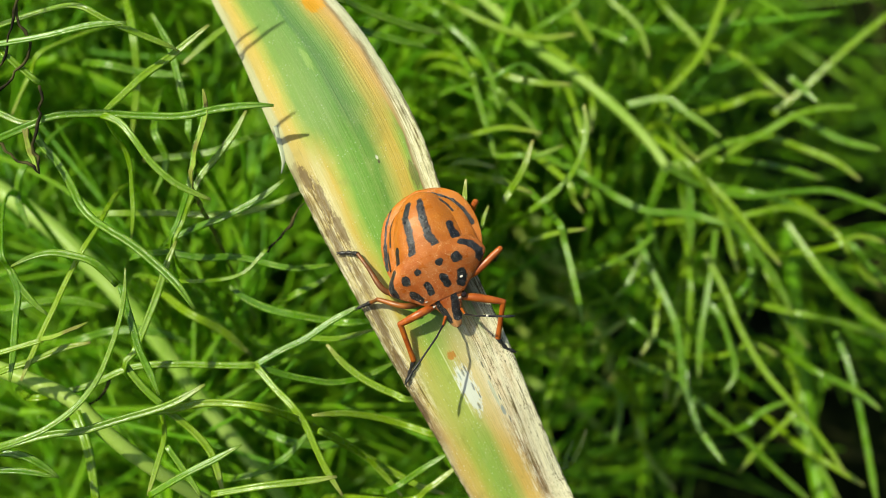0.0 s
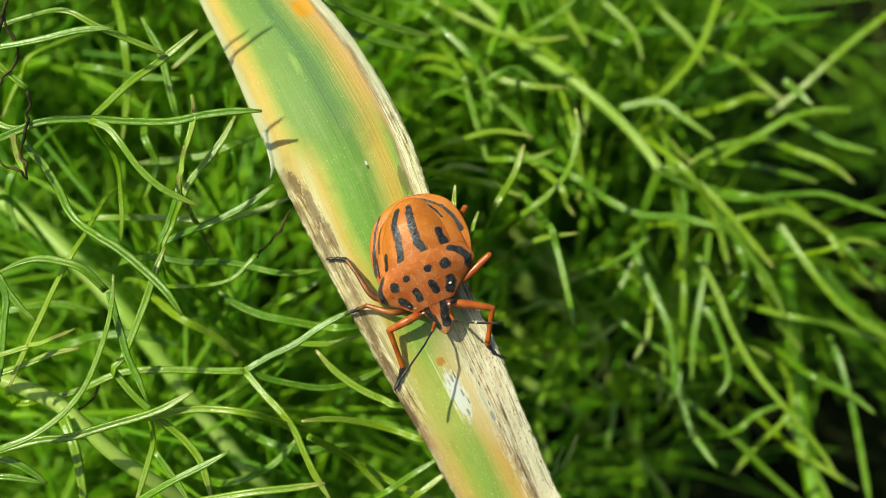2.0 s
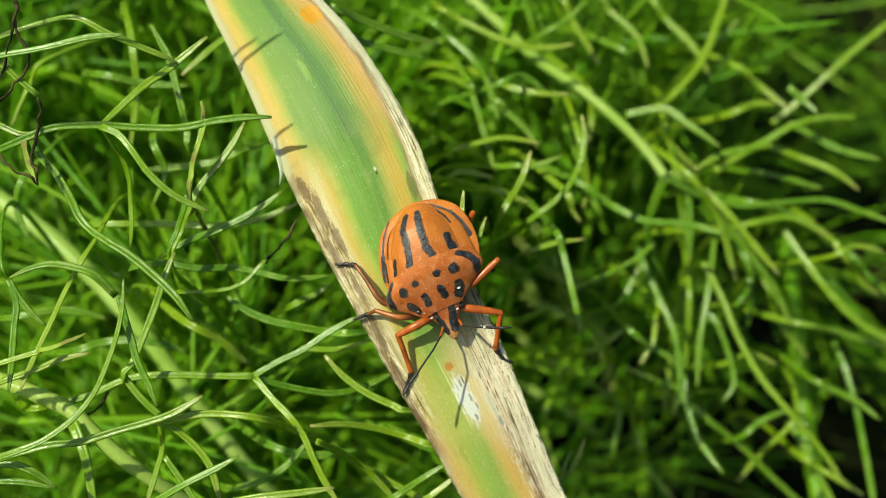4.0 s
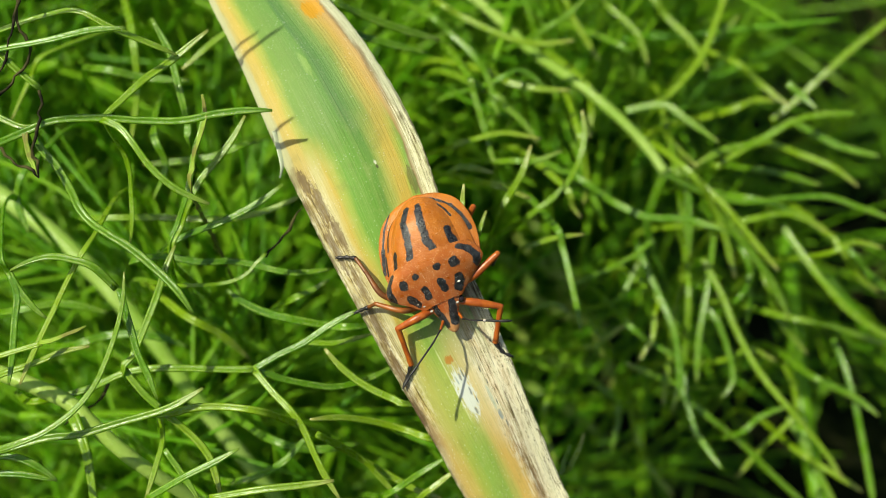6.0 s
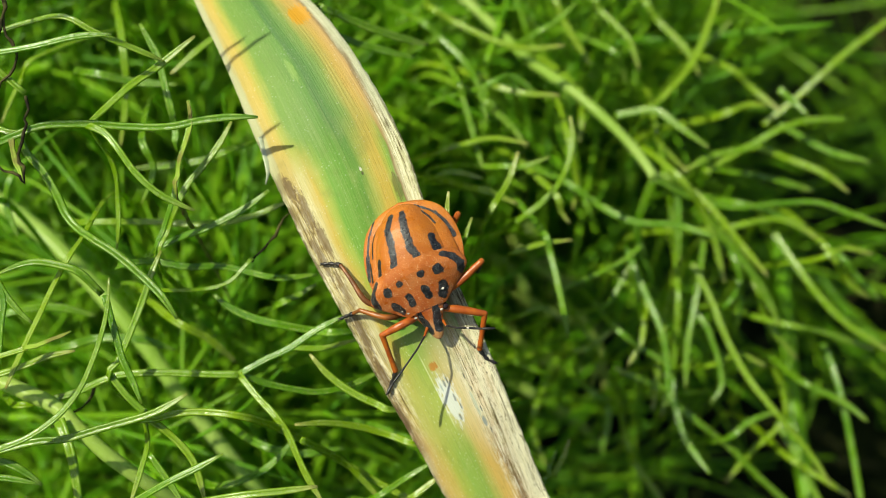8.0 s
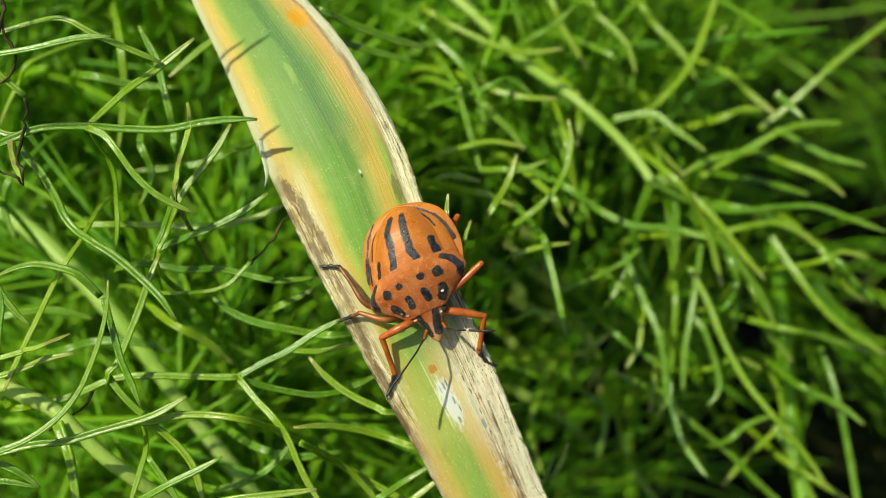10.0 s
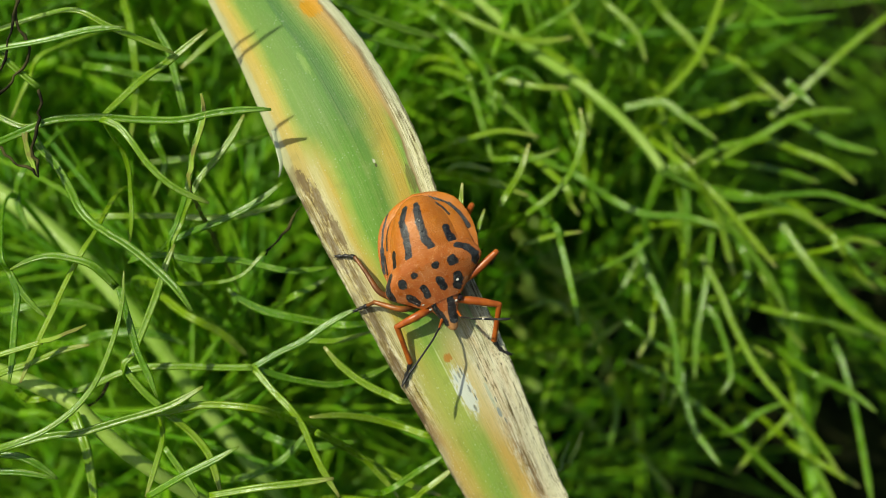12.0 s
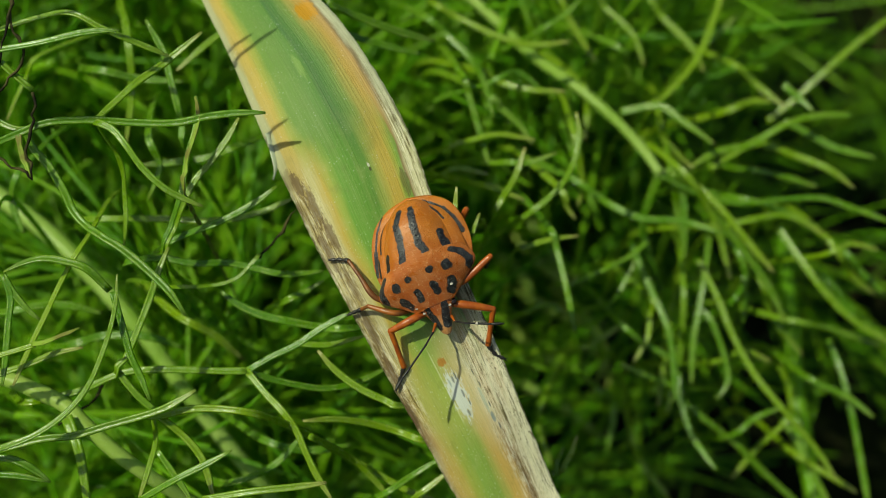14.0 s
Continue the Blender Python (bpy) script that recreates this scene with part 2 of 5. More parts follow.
    col = n.mix(n.math("MULTIPLY", n.step(grain, 0.52, 0.70, 0.0, 0.22), n.math("SUBTRACT", 1.0, n.math("MULTIPLY", dry, 0.8))), col, (0.10, 0.13, 0.03))
    crumb = n.math("MULTIPLY", dry, n.step(n.noise(1.0, n.join(n.math("MULTIPLY", s, 60.0), n.math("MULTIPLY", along, 1300.0)), 5.0, 0.7), 0.56, 0.70))
    col = n.mix(n.math("MULTIPLY", crumb, 0.8), col, (0.075, 0.045, 0.022))
    # pale beads in rows along the veins, dark pin pricks in rows on the straw margin, a pale midrib thread
    bead = n.step(n.voronoi(1.0, n.join(n.math("MULTIPLY", s, 58.0), n.math("MULTIPLY", along, 2300.0)), 0.75), 0.24, 0.10)
    bead = n.math("MULTIPLY", bead, n.math("MULTIPLY", n.step(n.noise(420, uvm), 0.42, 0.56), n.step(s, 0.70, 0.60)))
    col = n.mix(n.math("MULTIPLY", bead, n.step(shift, UP_AT + 0.002, LOW_AT - 0.002, 0.1, 0.62)), col, (0.80, 0.82, 0.58))
    prick = n.step(n.voronoi(1.0, n.join(n.math("MULTIPLY", s, 40.0), n.math("MULTIPLY", along, 1900.0)), 0.8), 0.34, 0.20)
    prick = n.math("MULTIPLY", n.math("MULTIPLY", prick, n.step(n.noise(900, uvm), 0.44, 0.56)), n.math("MULTIPLY", n.step(s, 0.83, 0.88), n.step(shift, LOW_AT + 0.002, LOW_AT - 0.002)))
    col = n.mix(n.math("MULTIPLY", prick, 0.9), col, (0.06, 0.05, 0.03))
    rib = n.math("MULTIPLY", n.step(n.math("ABSOLUTE", n.math("SUBTRACT", s, 0.425)), 0.008, 0.003), n.step(shift, LOW_AT + 0.001, LOW_AT - 0.001))
    col = n.mix(n.math("MULTIPLY", rib, n.step(shift, LOW_AT - 0.0085, LOW_AT - 0.0065, 0.0, 0.7)), col, (0.66, 0.70, 0.34))
    # blotches with a shape of their own: a pale scar, rust spots, a pin hole

    rag = n.noise(1.0, n.join(n.math("MULTIPLY", s, 60.0), n.math("MULTIPLY", along, 1700.0)), 4.0, 0.6)

    def blot(col, s0, a0, ws, wa, color, amount, ragged=0.5):
        ds = n.math("DIVIDE", n.math("SUBTRACT", s, s0), ws)
        da = n.math("DIVIDE", n.math("SUBTRACT", along, a0), wa)
        r = n.math("SQRT", n.math("ADD", n.math("MULTIPLY", ds, ds), n.math("MULTIPLY", da, da)))
        r = n.math("ADD", r, n.math("MULTIPLY", n.math("SUBTRACT", n.math("ADD", n.math("MULTIPLY", rag, 0.42), n.math("ADD", n.math("MULTIPLY", wob2, 0.10), n.math("MULTIPLY", fibre, 0.48))), 0.5), ragged * 2.6))
        return n.mix(n.step(r, 1.05, 0.75, 0.0, amount), col, color)

    blotch = n.noise(1.0, n.join(n.math("MULTIPLY", s, 6.0), n.math("MULTIPLY", along, 330.0)), 5.0, 0.6)
    mottle = n.step(shift, UP_AT + 0.006, UP_AT - 0.004, 0.3, 1.0)
    col = n.mix(n.math("MULTIPLY", mottle, n.step(blotch, 0.52, 0.68, 0.0, 0.16)), col, (0.50, 0.47, 0.20))
    col = n.mix(n.math("MULTIPLY", mottle, n.step(blotch, 0.46, 0.32, 0.0, 0.24)), col, (0.13, 0.15, 0.035))
    for spot in SPOTS:
        col = blot(col, *spot)
    height = n.math("ADD", n.math("MULTIPLY", vein, 0.35), n.math("ADD", n.math("MULTIPLY", streak, n.math("ADD", n.math("MULTIPLY", dry, 1.6), 0.25)), n.math("MULTIPLY", n.math("ADD", dust, n.math("MULTIPLY", grain, 0.8)), 0.6)))
    nor = n.bump(height, 0.00004, 0.9)
    rough = n.mix(dry, (0.5, 0.5, 0.5), (0.8, 0.8, 0.8))
    return n.finish(col, rough, 0.25, 0.20, n.mix(0.4, col, (0.5, 0.5, 0.06)), nor)


# ---- mesh helpers ----
def smooth_line(points, step=0.5):
    """Points on a rounded line through the control points (Catmull-Rom), about step apart."""
    p = [np.array(q, float) for q in points]
    p = [2 * p[0] - p[1], *p, 2 * p[-1] - p[-2]]
    out = []
    for i in range(1, len(p) - 2):
        a, b, c, d = p[i - 1:i + 3]
        k = max(2, int(np.linalg.norm(c - b) / step))
        for t in np.arange(k) / k:
            out.append(0.5 * (2 * b + (c - a) * t + (2 * a - 5 * b + 4 * c - d) * t * t + (3 * b - a - 3 * c + d) * t ** 3))
    out.append(p[-2])
    return np.array(out)


def tube(line, radii, sides=7, flat=1.0):
    """Vertices and faces of a round or flattened tube along line, closed at both ends."""
    line = np.asarray(line, float)
    tan = np.gradient(line, axis=0)
    tan /= np.linalg.norm(tan, axis=1)[:, None] + 1e-12
    side = np.cross(tan[0], (0.31, 0.17, 0.93))
    verts, faces = [], []
    for i, (c, t) in enumerate(zip(line, tan)):
        side = side - t * (side @ t)
        side /= np.linalg.norm(side) + 1e-12
        up = np.cross(t, side)
        for k in range(sides):
            a = 2 * math.pi * k / sides
            verts.append(c + radii[i] * (math.cos(a) * side + flat * math.sin(a) * up))
    m = len(line)
    for i in range(m - 1):
        for k in range(sides):
            j = (k + 1) % sides
            faces.append((i * sides + k, i * sides + j, (i + 1) * sides + j, (i + 1) * sides + k))
    faces.append(tuple(range(sides))[::-1])
    faces.append(tuple((m - 1) * sides + k for k in range(sides)))
    return verts, faces


SECTION = [(1.0, -0.04), (0.88, 0.22), (0.58, 0.33), (0.26, 0.22), (0.0, 0.13), (-0.26, 0.22), (-0.58, 0.33), (-0.88, 0.22), (-1.0, -0.04), (-0.62, -0.40), (0.0, -0.50), (0.62, -0.40)]
RIDGES = (2, 6)                                     # the two raised ribs beside the channel


def channelled(line, radii, facing, seed, tilt=0.0):
    """A thread-like leaflet with two ribs and a channel between them on the side that faces the light."""
    line = np.asarray(line, float)
    tan = np.gradient(line, axis=0)
    tan /= np.linalg.norm(tan, axis=1)[:, None] + 1e-12
    k = len(SECTION)
    verts, faces = [], []
    for i, (c, t) in enumerate(zip(line, tan)):
        up = facing - t * (facing @ t)
        up /= np.linalg.norm(up) + 1e-12
        side = np.cross(t, up)
        a = tilt + 0.75 * noise.noise((seed * 7.3, i * 0.03, 2.0))
        side, up = side * math.cos(a) + up * math.sin(a), up * math.cos(a) - side * math.sin(a)
        verts += [c + radii[i] * (x * side + y * up) for x, y in SECTION]
    for i in range(len(line) - 1):
        for j in range(k):
            q = (j + 1) % k
            faces.append((i * k + q, i * k + j, (i + 1) * k + j, (i + 1) * k + q))
    faces.append(tuple(range(k)))
    faces.append(tuple((len(line) - 1) * k + j for j in range(k))[::-1])
    return verts, faces


def part(name, verts, faces, material, parent, label="", smooth=True, marks=None, uvs=None):
    """One mesh object under parent; the vertices are in the parent's space."""
    me = bpy.data.meshes.new(name)
    me.from_pydata([tuple(map(float, v)) for v in verts], [], faces)
    me.materials.append(material)
    if smooth:
        me.polygons.foreach_set("use_smooth", [True] * len(me.polygons))
    if marks is not None:
        at = me.attributes.new("mark", "FLOAT", "POINT")
        at.data.foreach_set("value", np.asarray(marks, float))
    if uvs is not None:
        layer = me.uv_layers.new(name="UVMap")
        loops = np.empty(len(me.loops), int)
        me.loops.foreach_get("vertex_index", loops)
        layer.data.foreach_set("uv", np.asarray(uvs, float)[loops].ravel())
    ob = new(name, me)
    ob.parent = parent
    return tagged(ob, label)


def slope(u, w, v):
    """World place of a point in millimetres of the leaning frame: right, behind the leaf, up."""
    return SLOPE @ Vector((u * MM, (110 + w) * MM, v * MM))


# ---- ground ----
def ground_sheet():
    verts, faces = [], []
    radii = [0.0, 0.03, 0.06, 0.09, 0.12, 0.16, 0.2, 0.25, 0.32, 0.4, 0.6, 1, 2, 6, 20, 80, 400, 2500]
    k = 64
    for r in radii[1:]:
        for a in range(k):
            x, y = r * math.cos(2 * math.pi * a / k), 0.2 + r * math.sin(2 * math.pi * a / k)
            z = 0.012 * noise.noise((x * 18, y * 18, 0)) + 0.004 * noise.noise((x * 70, y * 70, 3)) if r < 1.5 else 0.0
            verts.append((x, y, z))
    verts.append((0, 0.2, 0))
    for i in range(len(radii) - 2):
        for a in range(k):
            b = (a + 1) % k
            faces.append((i * k + a, i * k + b, (i + 1) * k + b, (i + 1) * k + a))
    for a in range(k):
        faces.append((len(verts) - 1, a, (a + 1) % k))
    return tagged(part("ground", verts, faces, soil, None), "crumbly soil under the fennel, coloured near black for shade", "soil", kind="structure")


ground_sheet()


def litter():
    rng = random.Random(5)
    verts, faces = [], []
    for _ in range(420):
        x, y, a, l = rng.uniform(-0.2, 0.2), rng.uniform(0.05, 0.42), rng.uniform(0, 6.28), rng.uniform(0.006, 0.03)
        z = 0.014 + rng.uniform(-0.006, 0.004)
        line = smooth_line([(x, y, z), (x + l * math.cos(a), y + l * math.sin(a), z + rng.uniform(0, .004)), (x + 2 * l * math.cos(a + .3), y + 2 * l * math.sin(a + .3), z - 0.003)], 0.006)
        v, f = tube(line, np.full(len(line), rng.uniform(0.0004, 0.001)), 5)
        faces += [tuple(i + len(verts) for i in q) for q in f]
        verts += v
    tagged(part("litter", verts, faces, litter_mat, None), "scattered dry straw bits on the soil, darkened for shade", "plant litter", kind="stuff")


litter()

# ---- the striped blade that the bug sits on ----
# centre line (right, behind, up) and half width in millimetres, from the root in the soil to the tip
BLADE = [
    (20.7, 120.3, -117.6, 2.2),
    (18.7, 72.4, -82.6, 3.0),
    (14.7, 30.2, -55.1, 3.5),
    (12.7, 8.5, -34.3, 3.7),
    (6.89, 5.0, -22.01, 4.33),
    (3.58, 3.0, -15.01, 4.7),
    (0.78, 2.0, -9.33, 5.07),
    (-2.86, 0.8, -2.23, 5.28),
    (-5.2, 0.8, 2.76, 5.63),
    (-7.36, 1.2, 7.79, 5.98),
    (-9.94, 2.0, 12.9, 5.91),
    (-13.04, 4.0, 18.27, 5.45),
    (-17.08, 7.0, 24.03, 4.5),
    (-22.27, 12.0, 31.38, 3.8),
    (-29.3, 18.0, 35.5, 2.9),
    (-36.3, 27.8, 37.7, 1.8),
    (-42.3, 41.5, 35.4, 0.2),
]
UP_AT, LOW_AT = 0.1901, 0.1702
SPOTS = [
    (0.501, 0.1654, 0.080, 0.00256, (0.70, 0.73, 0.64), 0.92, 1.5),
    (0.514, 0.1636, 0.012, 0.00039, (0.1, 0.12, 0.12), 0.7, 0.9),
    (0.513, 0.167, 0.012, 0.00044, (0.1, 0.12, 0.12), 0.7, 0.9),
    (0.541, 0.1654, 0.010, 0.00044, (0.1, 0.12, 0.12), 0.7, 0.9),
    (0.492, 0.1689, 0.040, 0.00044, (0.46, 0.20, 0.03), 0.9, 1.2),
    (0.83, 0.2035, 0.090, 0.00120, (0.55, 0.27, 0.008), 0.92, 1.3),
    (0.080, 0.1888, 0.035, 0.00150, (0.11, 0.065, 0.03), 0.75, 1.9),
    (0.125, 0.1862, 0.040, 0.00220, (0.12, 0.07, 0.03), 0.70, 2.1),
    (0.155, 0.1832, 0.035, 0.00180, (0.14, 0.085, 0.04), 0.75, 1.9),
    (0.075, 0.1818, 0.030, 0.00240, (0.12, 0.07, 0.035), 0.7, 1.9),
    (0.120, 0.1785, 0.030, 0.00200, (0.14, 0.085, 0.04), 0.65, 1.9),
    (0.080, 0.1745, 0.040, 0.00220, (0.13, 0.08, 0.04), 0.75, 1.9),
    (0.060, 0.1700, 0.035, 0.00220, (0.12, 0.07, 0.035), 0.75, 1.9),
    (0.627, 0.1876, 0.010, 0.00020, (0.6, 0.58, 0.45), 0.9, 0.3),
    (0.629, 0.1872, 0.010, 0.00020, (0.05, 0.04, 0.02), 0.9, 0.2),
    (0.502, 0.1987, 0.029, 0.00148, (0.33, 0.46, 0.1), 0.35, 1.3),
    (0.044, 0.1894, 0.057, 0.00128, (0.13, 0.08, 0.04), 0.4, 1.9),
    (0.027, 0.1858, 0.038, 0.00148, (0.15, 0.09, 0.04), 0.3, 1.9),
    (0.021, 0.1811, 0.033, 0.00118, (0.16, 0.1, 0.05), 0.3, 1.9),
    (0.021, 0.1767, 0.038, 0.00128, (0.1, 0.06, 0.03), 0.4, 1.9),
    (0.04, 0.1721, 0.038, 0.00138, (0.12, 0.07, 0.03), 0.4, 1.9),
    (0.025, 0.1654, 0.033, 0.00177, (0.1, 0.06, 0.03), 0.75, 1.4),
    (0.84, 0.185, 0.033, 0.00148, (0.1, 0.06, 0.03), 0.6, 0.9),
    (0.545, 0.1672, 0.007, 0.00042, (0.08, 0.11, 0.12), 0.85, 1.3),
    (0.560, 0.1645, 0.007, 0.00036, (0.08, 0.11, 0.12), 0.85, 1.3),
    (0.475, 0.1668, 0.009, 0.00040, (0.34, 0.42, 0.40), 0.85, 1.3),
    (0.700, 0.1668, 0.006, 0.00036, (0.08, 0.09, 0.09), 0.9, 0.4),
    (0.715, 0.1655, 0.006, 0.00028, (0.08, 0.09, 0.09), 0.9, 0.4),
    (0.722, 0.1634, 0.006, 0.00036, (0.06, 0.08, 0.09), 0.9, 0.4),
    (0.728, 0.1612, 0.007, 0.00042, (0.06, 0.08, 0.09), 0.9, 0.4),
    (0.690, 0.1640, 0.016, 0.00150, (0.40, 0.50, 0.40), 0.5, 0.7),
    (0.705, 0.1622, 0.019, 0.00059, (0.25, 0.3, 0.3), 0.8, 0.6),
    (1.139, 0.1678, 0.029, 0.00148, (0.12, 0.08, 0.04), 0.4, 0.9),
]


def grass_blade():
    rows = smooth_line([b[:4] for b in BLADE], 0.35)
    line, half = rows[:, :3], rows[:, 3]
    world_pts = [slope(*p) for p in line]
    base = world_pts[0].copy()
    base.z = 0.0
    thing = new("grass_blade")
    thing.location = base
    view = SLOPE.to_3x3() @ Vector((0, -1, 0))
    cols = 41
    verts, uvs, faces = [], [], []
    run = 0.0
    rng = random.Random(2)
    for i, c in enumerate(world_pts):
        t = (world_pts[min(i + 1, len(world_pts) - 1)] - world_pts[max(i - 1, 0)]).normalized()
        if i:
            run += (c - world_pts[i - 1]).length
        across = t.cross(view)
        across.normalize()
        across = -across if across.x < 0 else across
        face = across.cross(t)
        face = -face if face.dot(view) < 0 else face
        h = half[i] * MM
        for k in range(cols):
            s = 2 * k / (cols - 1) - 1
            edge = 1.0
            if k in (0, cols - 1):
                edge = 1 + (0.012 * noise.noise((run * 1300, k, 0)) + 0.012 * noise.noise((run * 400, k, 4))) * (run < UP_AT or k > 0)
            lift = (-0.10 * s * s + 0.035 * math.cos(3.2 * s)) * h                   # shallow arch with a faint midrib channel
            lift += 0.07 * h * max(0.0, s - 0.72) / 0.28                            # curled dry margin
            lift -= 0.05 * h * max(0.0, -s - 0.8) / 0.2
            lift += 0.00003 * math.sin(s * 60) + 0.00012 * noise.noise((s * 3, run * 60, 1))
            verts.append(c + across * (s * h * edge) + face * lift - base)
            uvs.append(((s + 1) / 2, run))
    for i in range(len(world_pts) - 1):
        for k in range(cols - 1):
            a = i * cols + k
            faces.append((a, a + 1, a + cols + 1, a + cols))
    top = len(verts)
    for i in range(len(world_pts)):                                                  # underside, for thickness
        for k in range(cols):
            verts.append(verts[i * cols + k] - view * 0.00022)
            uvs.append(uvs[i * cols + k])
    under = [(a + top, d + top, c + top, b + top) for a, b, c, d in faces]
    rim = []
    for i in range(len(world_pts) - 1):
        a, b = i * cols, (i + 1) * cols
        rim.append((a, b, b + top, a + top))
        a, b = a + cols - 1, b + cols - 1
        rim.append((b, a, a + top, b + top))
    part("blade", verts, faces + under + rim, blade_material(), thing, uvs=uvs)
    # a torn sliver of the margin
    n = Nodes("papery_margin")
    paper = n.finish(n.mix(n.noise(900, n.coords()), (0.40, 0.45, 0.28), (0.52, 0.56, 0.38)), 0.7, 0.3)
    flap = [(-15.0, 2.7, 11.0), (-14.55, 2.7, 9.6), (-14.25, 2.6, 8.4), (-14.25, 2.5, 7.5), (-14.42, 2.5, 6.75)]
    line = smooth_line([slope(*p) - base for p in flap], 0.0003)
    rad = 0.00036 * np.interp(np.linspace(0, 1, len(line)), (0, 0.4, 0.68, 0.8, 1), (0.6, 1.0, 0.9, 0.45, 0.16))
    v, f = tube(line, rad * np.array([1 + 0.25 * noise.noise(tuple(p * 2200)) for p in line]), 8, 0.22)
    part("torn_margin", v, f, paper, thing, "pale torn sliver of leaf margin")
    return tagged(thing, "long green leaf blade striped yellow with dry brown margins", "leaf")


grass_blade()


# ---- fennel ----
def plant(u, y, label):
    ob = new("fennel_plant")
    ob.location = (u * MM, y * MM, 0.0)
    return tagged(ob, label, "fennel plant", "fennel plants")


fennel_a = plant(-60, 150, "bright green fennel with thread-like glossy leaflets")
fennel_b = plant(45, 215, "feathery green fennel with arching branched fronds")
fennel_c = plant(-5, 260, "dense shaded fennel growing behind the leaf blade")
rng = random.Random(11)


FACING = np.array(SLOPE.to_3x3() @ Vector((-0.35, -1.0, 0.40)))


def strand(owner, r, points, material=None, rooted=False, tip=True, r_end=None, tilt=0.0):
    """One thread-like leaflet or stalk; points (right, behind, up) in millimetres from its root."""
    base = owner.location
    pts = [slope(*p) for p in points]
    if rooted:                                  # its hidden foot runs back and down to the plant
        foot = pts[0] + (pts[0] - pts[1]).normalized() * 0.006 + Vector((rng.uniform(-.004, .004), 0.010, -0.012))
        pts = [foot + Vector((0, 0.008, -0.022)), foot, *pts]
    pts = [p - base for p in pts]
    line = smooth_line(pts, 0.0006)
    q = np.linspace(0, 1, len(line))
    r0 = r * MM
    r1 = (r_end or r) * MM
    rad = r0 + (r1 - r0) * q
    if tip:
        left = np.linalg.norm(line - line[-1], axis=1)
        rad = rad * np.clip(0.22 + left / (r0 * 9), 0, 1) ** 0.7
    rad *= np.array([1 + 0.10 * noise.noise(tuple(p * 420)) for p in line])
    if material is dead or material is withered:             # shrivelled and kinked
        kink = 0.0006 if material is dead else 0.00012
        line = line + np.array([tuple(noise.noise_vector(Vector(p) * 500) * kink + noise.noise_vector(Vector(p) * 1500) * kink * 0.5) for p in line])
        rad = rad * np.array([(0.72 if material is dead else 0.95) + 0.5 * noise.noise(tuple(p * 1300)) for p in line])
    big = r > 0.7
    sides = 12
    if big or material is dead:
        v, f = tube(line, rad, sides, 0.95)
    else:
        v, f = channelled(line, rad * 1.06, FACING, line[0][0] * 1000, tilt)
    far = np.linalg.norm(line - line[-1], axis=1)
    ends = np.repeat(np.exp(-far / 0.0011) if tip else np.zeros(len(line)), sides)
    mat = material or (stem_green if big else fennel)
    name = "stem" if big else "dry_filament" if material is dead else "leaflet"
    ob = part(name, v, f, mat, owner, "withered blackish thread" if material is dead else "", marks=ends)
    ribs = ob.data.attributes.new("rib", "FLOAT", "POINT")
    ribs.data.foreach_set("value", [1.0 if 0 < i < len(line) * sides and i % sides in RIDGES else 0.0 for i in range(len(ob.data.vertices))])
    return ob


strand(fennel_a, 0.17, [(-58.3, -20.0, 30.0), (-44.3, -26.0, 34.0), (-40.7, -25.0, 34.7), (-37.9, -25.0, 36.0), (-34.7, -25.0, 37.5)])
strand(fennel_a, 0.14, [(-58.3, -20.0, 32.1), (-44.3, -26.0, 36.1), (-40.8, -25.0, 36.5), (-39.2, -25.0, 37.0), (-37.6, -25.0, 37.6)])
strand(fennel_a, 0.15, [(-50.4, -19.0, 21.1), (-36.4, -25.0, 25.1), (-33.3, -24.0, 26.0), (-31.1, -24.0, 27.1)])
strand(fennel_a, 0.28, [(-43.6, 4.0, 18.8), (-39.8, 2.0, 19.7), (-35.0, 1.0, 21.0), (-31.8, 0.0, 21.2), (-29.0, 0.0, 19.8), (-24.2, 1.0, 17.9), (-23.5, 2.0, 17.6)])
strand(fennel_a, 0.31, [(-40.8, -2.0, 17.0), (-37.7, -2.5, 17.5), (-33.7, -3.0, 18.1), (-29.9, -3.0, 19.0), (-26.9, -3.0, 19.2)])
strand(fennel_a, 0.35, [(-29.2, -2.0, 11.5), (-28.4, 0.0, 13.0), (-26.3, 1.0, 15.3), (-24.3, 2.0, 17.0), (-22.7, 2.0, 18.3), (-20.8, 2.0, 19.9)])
strand(fennel_a, 0.32, [(-42.0, 0.0, 8.3), (-38.7, -1.0, 9.4), (-35.8, -2.0, 10.4), (-33.2, -2.0, 11.4), (-29.2, -2.0, 11.6), (-25.7, -2.0, 11.4), (-22.3, -2.0, 11.4), (-19.3, -2.0, 12.0), (-16.6, -2.0, 12.3), (-14.5, -2.0, 12.3)], tilt=-0.8)
strand(fennel_a, 0.29, [(-41.5, 0.0, 12.7), (-39.1, 0.0, 12.0), (-36.2, -0.5, 10.9), (-33.4, -1.5, 11.4)])
strand(fennel_a, 0.31, [(-29.2, -2.0, 11.5), (-27.7, -2.5, 10.9), (-26.5, -3.0, 9.7), (-24.8, -3.0, 7.4), (-22.9, -3.0, 5.7), (-21.2, -3.0, 4.8), (-19.7, -3.0, 4.2)])
strand(fennel_a, 0.30, [(-29.1, -2.0, 11.4), (-28.8, 0.0, 10.2), (-28.3, 2.0, 9.0), (-28.0, 3.0, 7.3), (-28.1, 4.0, 5.3), (-28.0, 4.0, 2.8), (-28.5, 5.0, 0.3)])
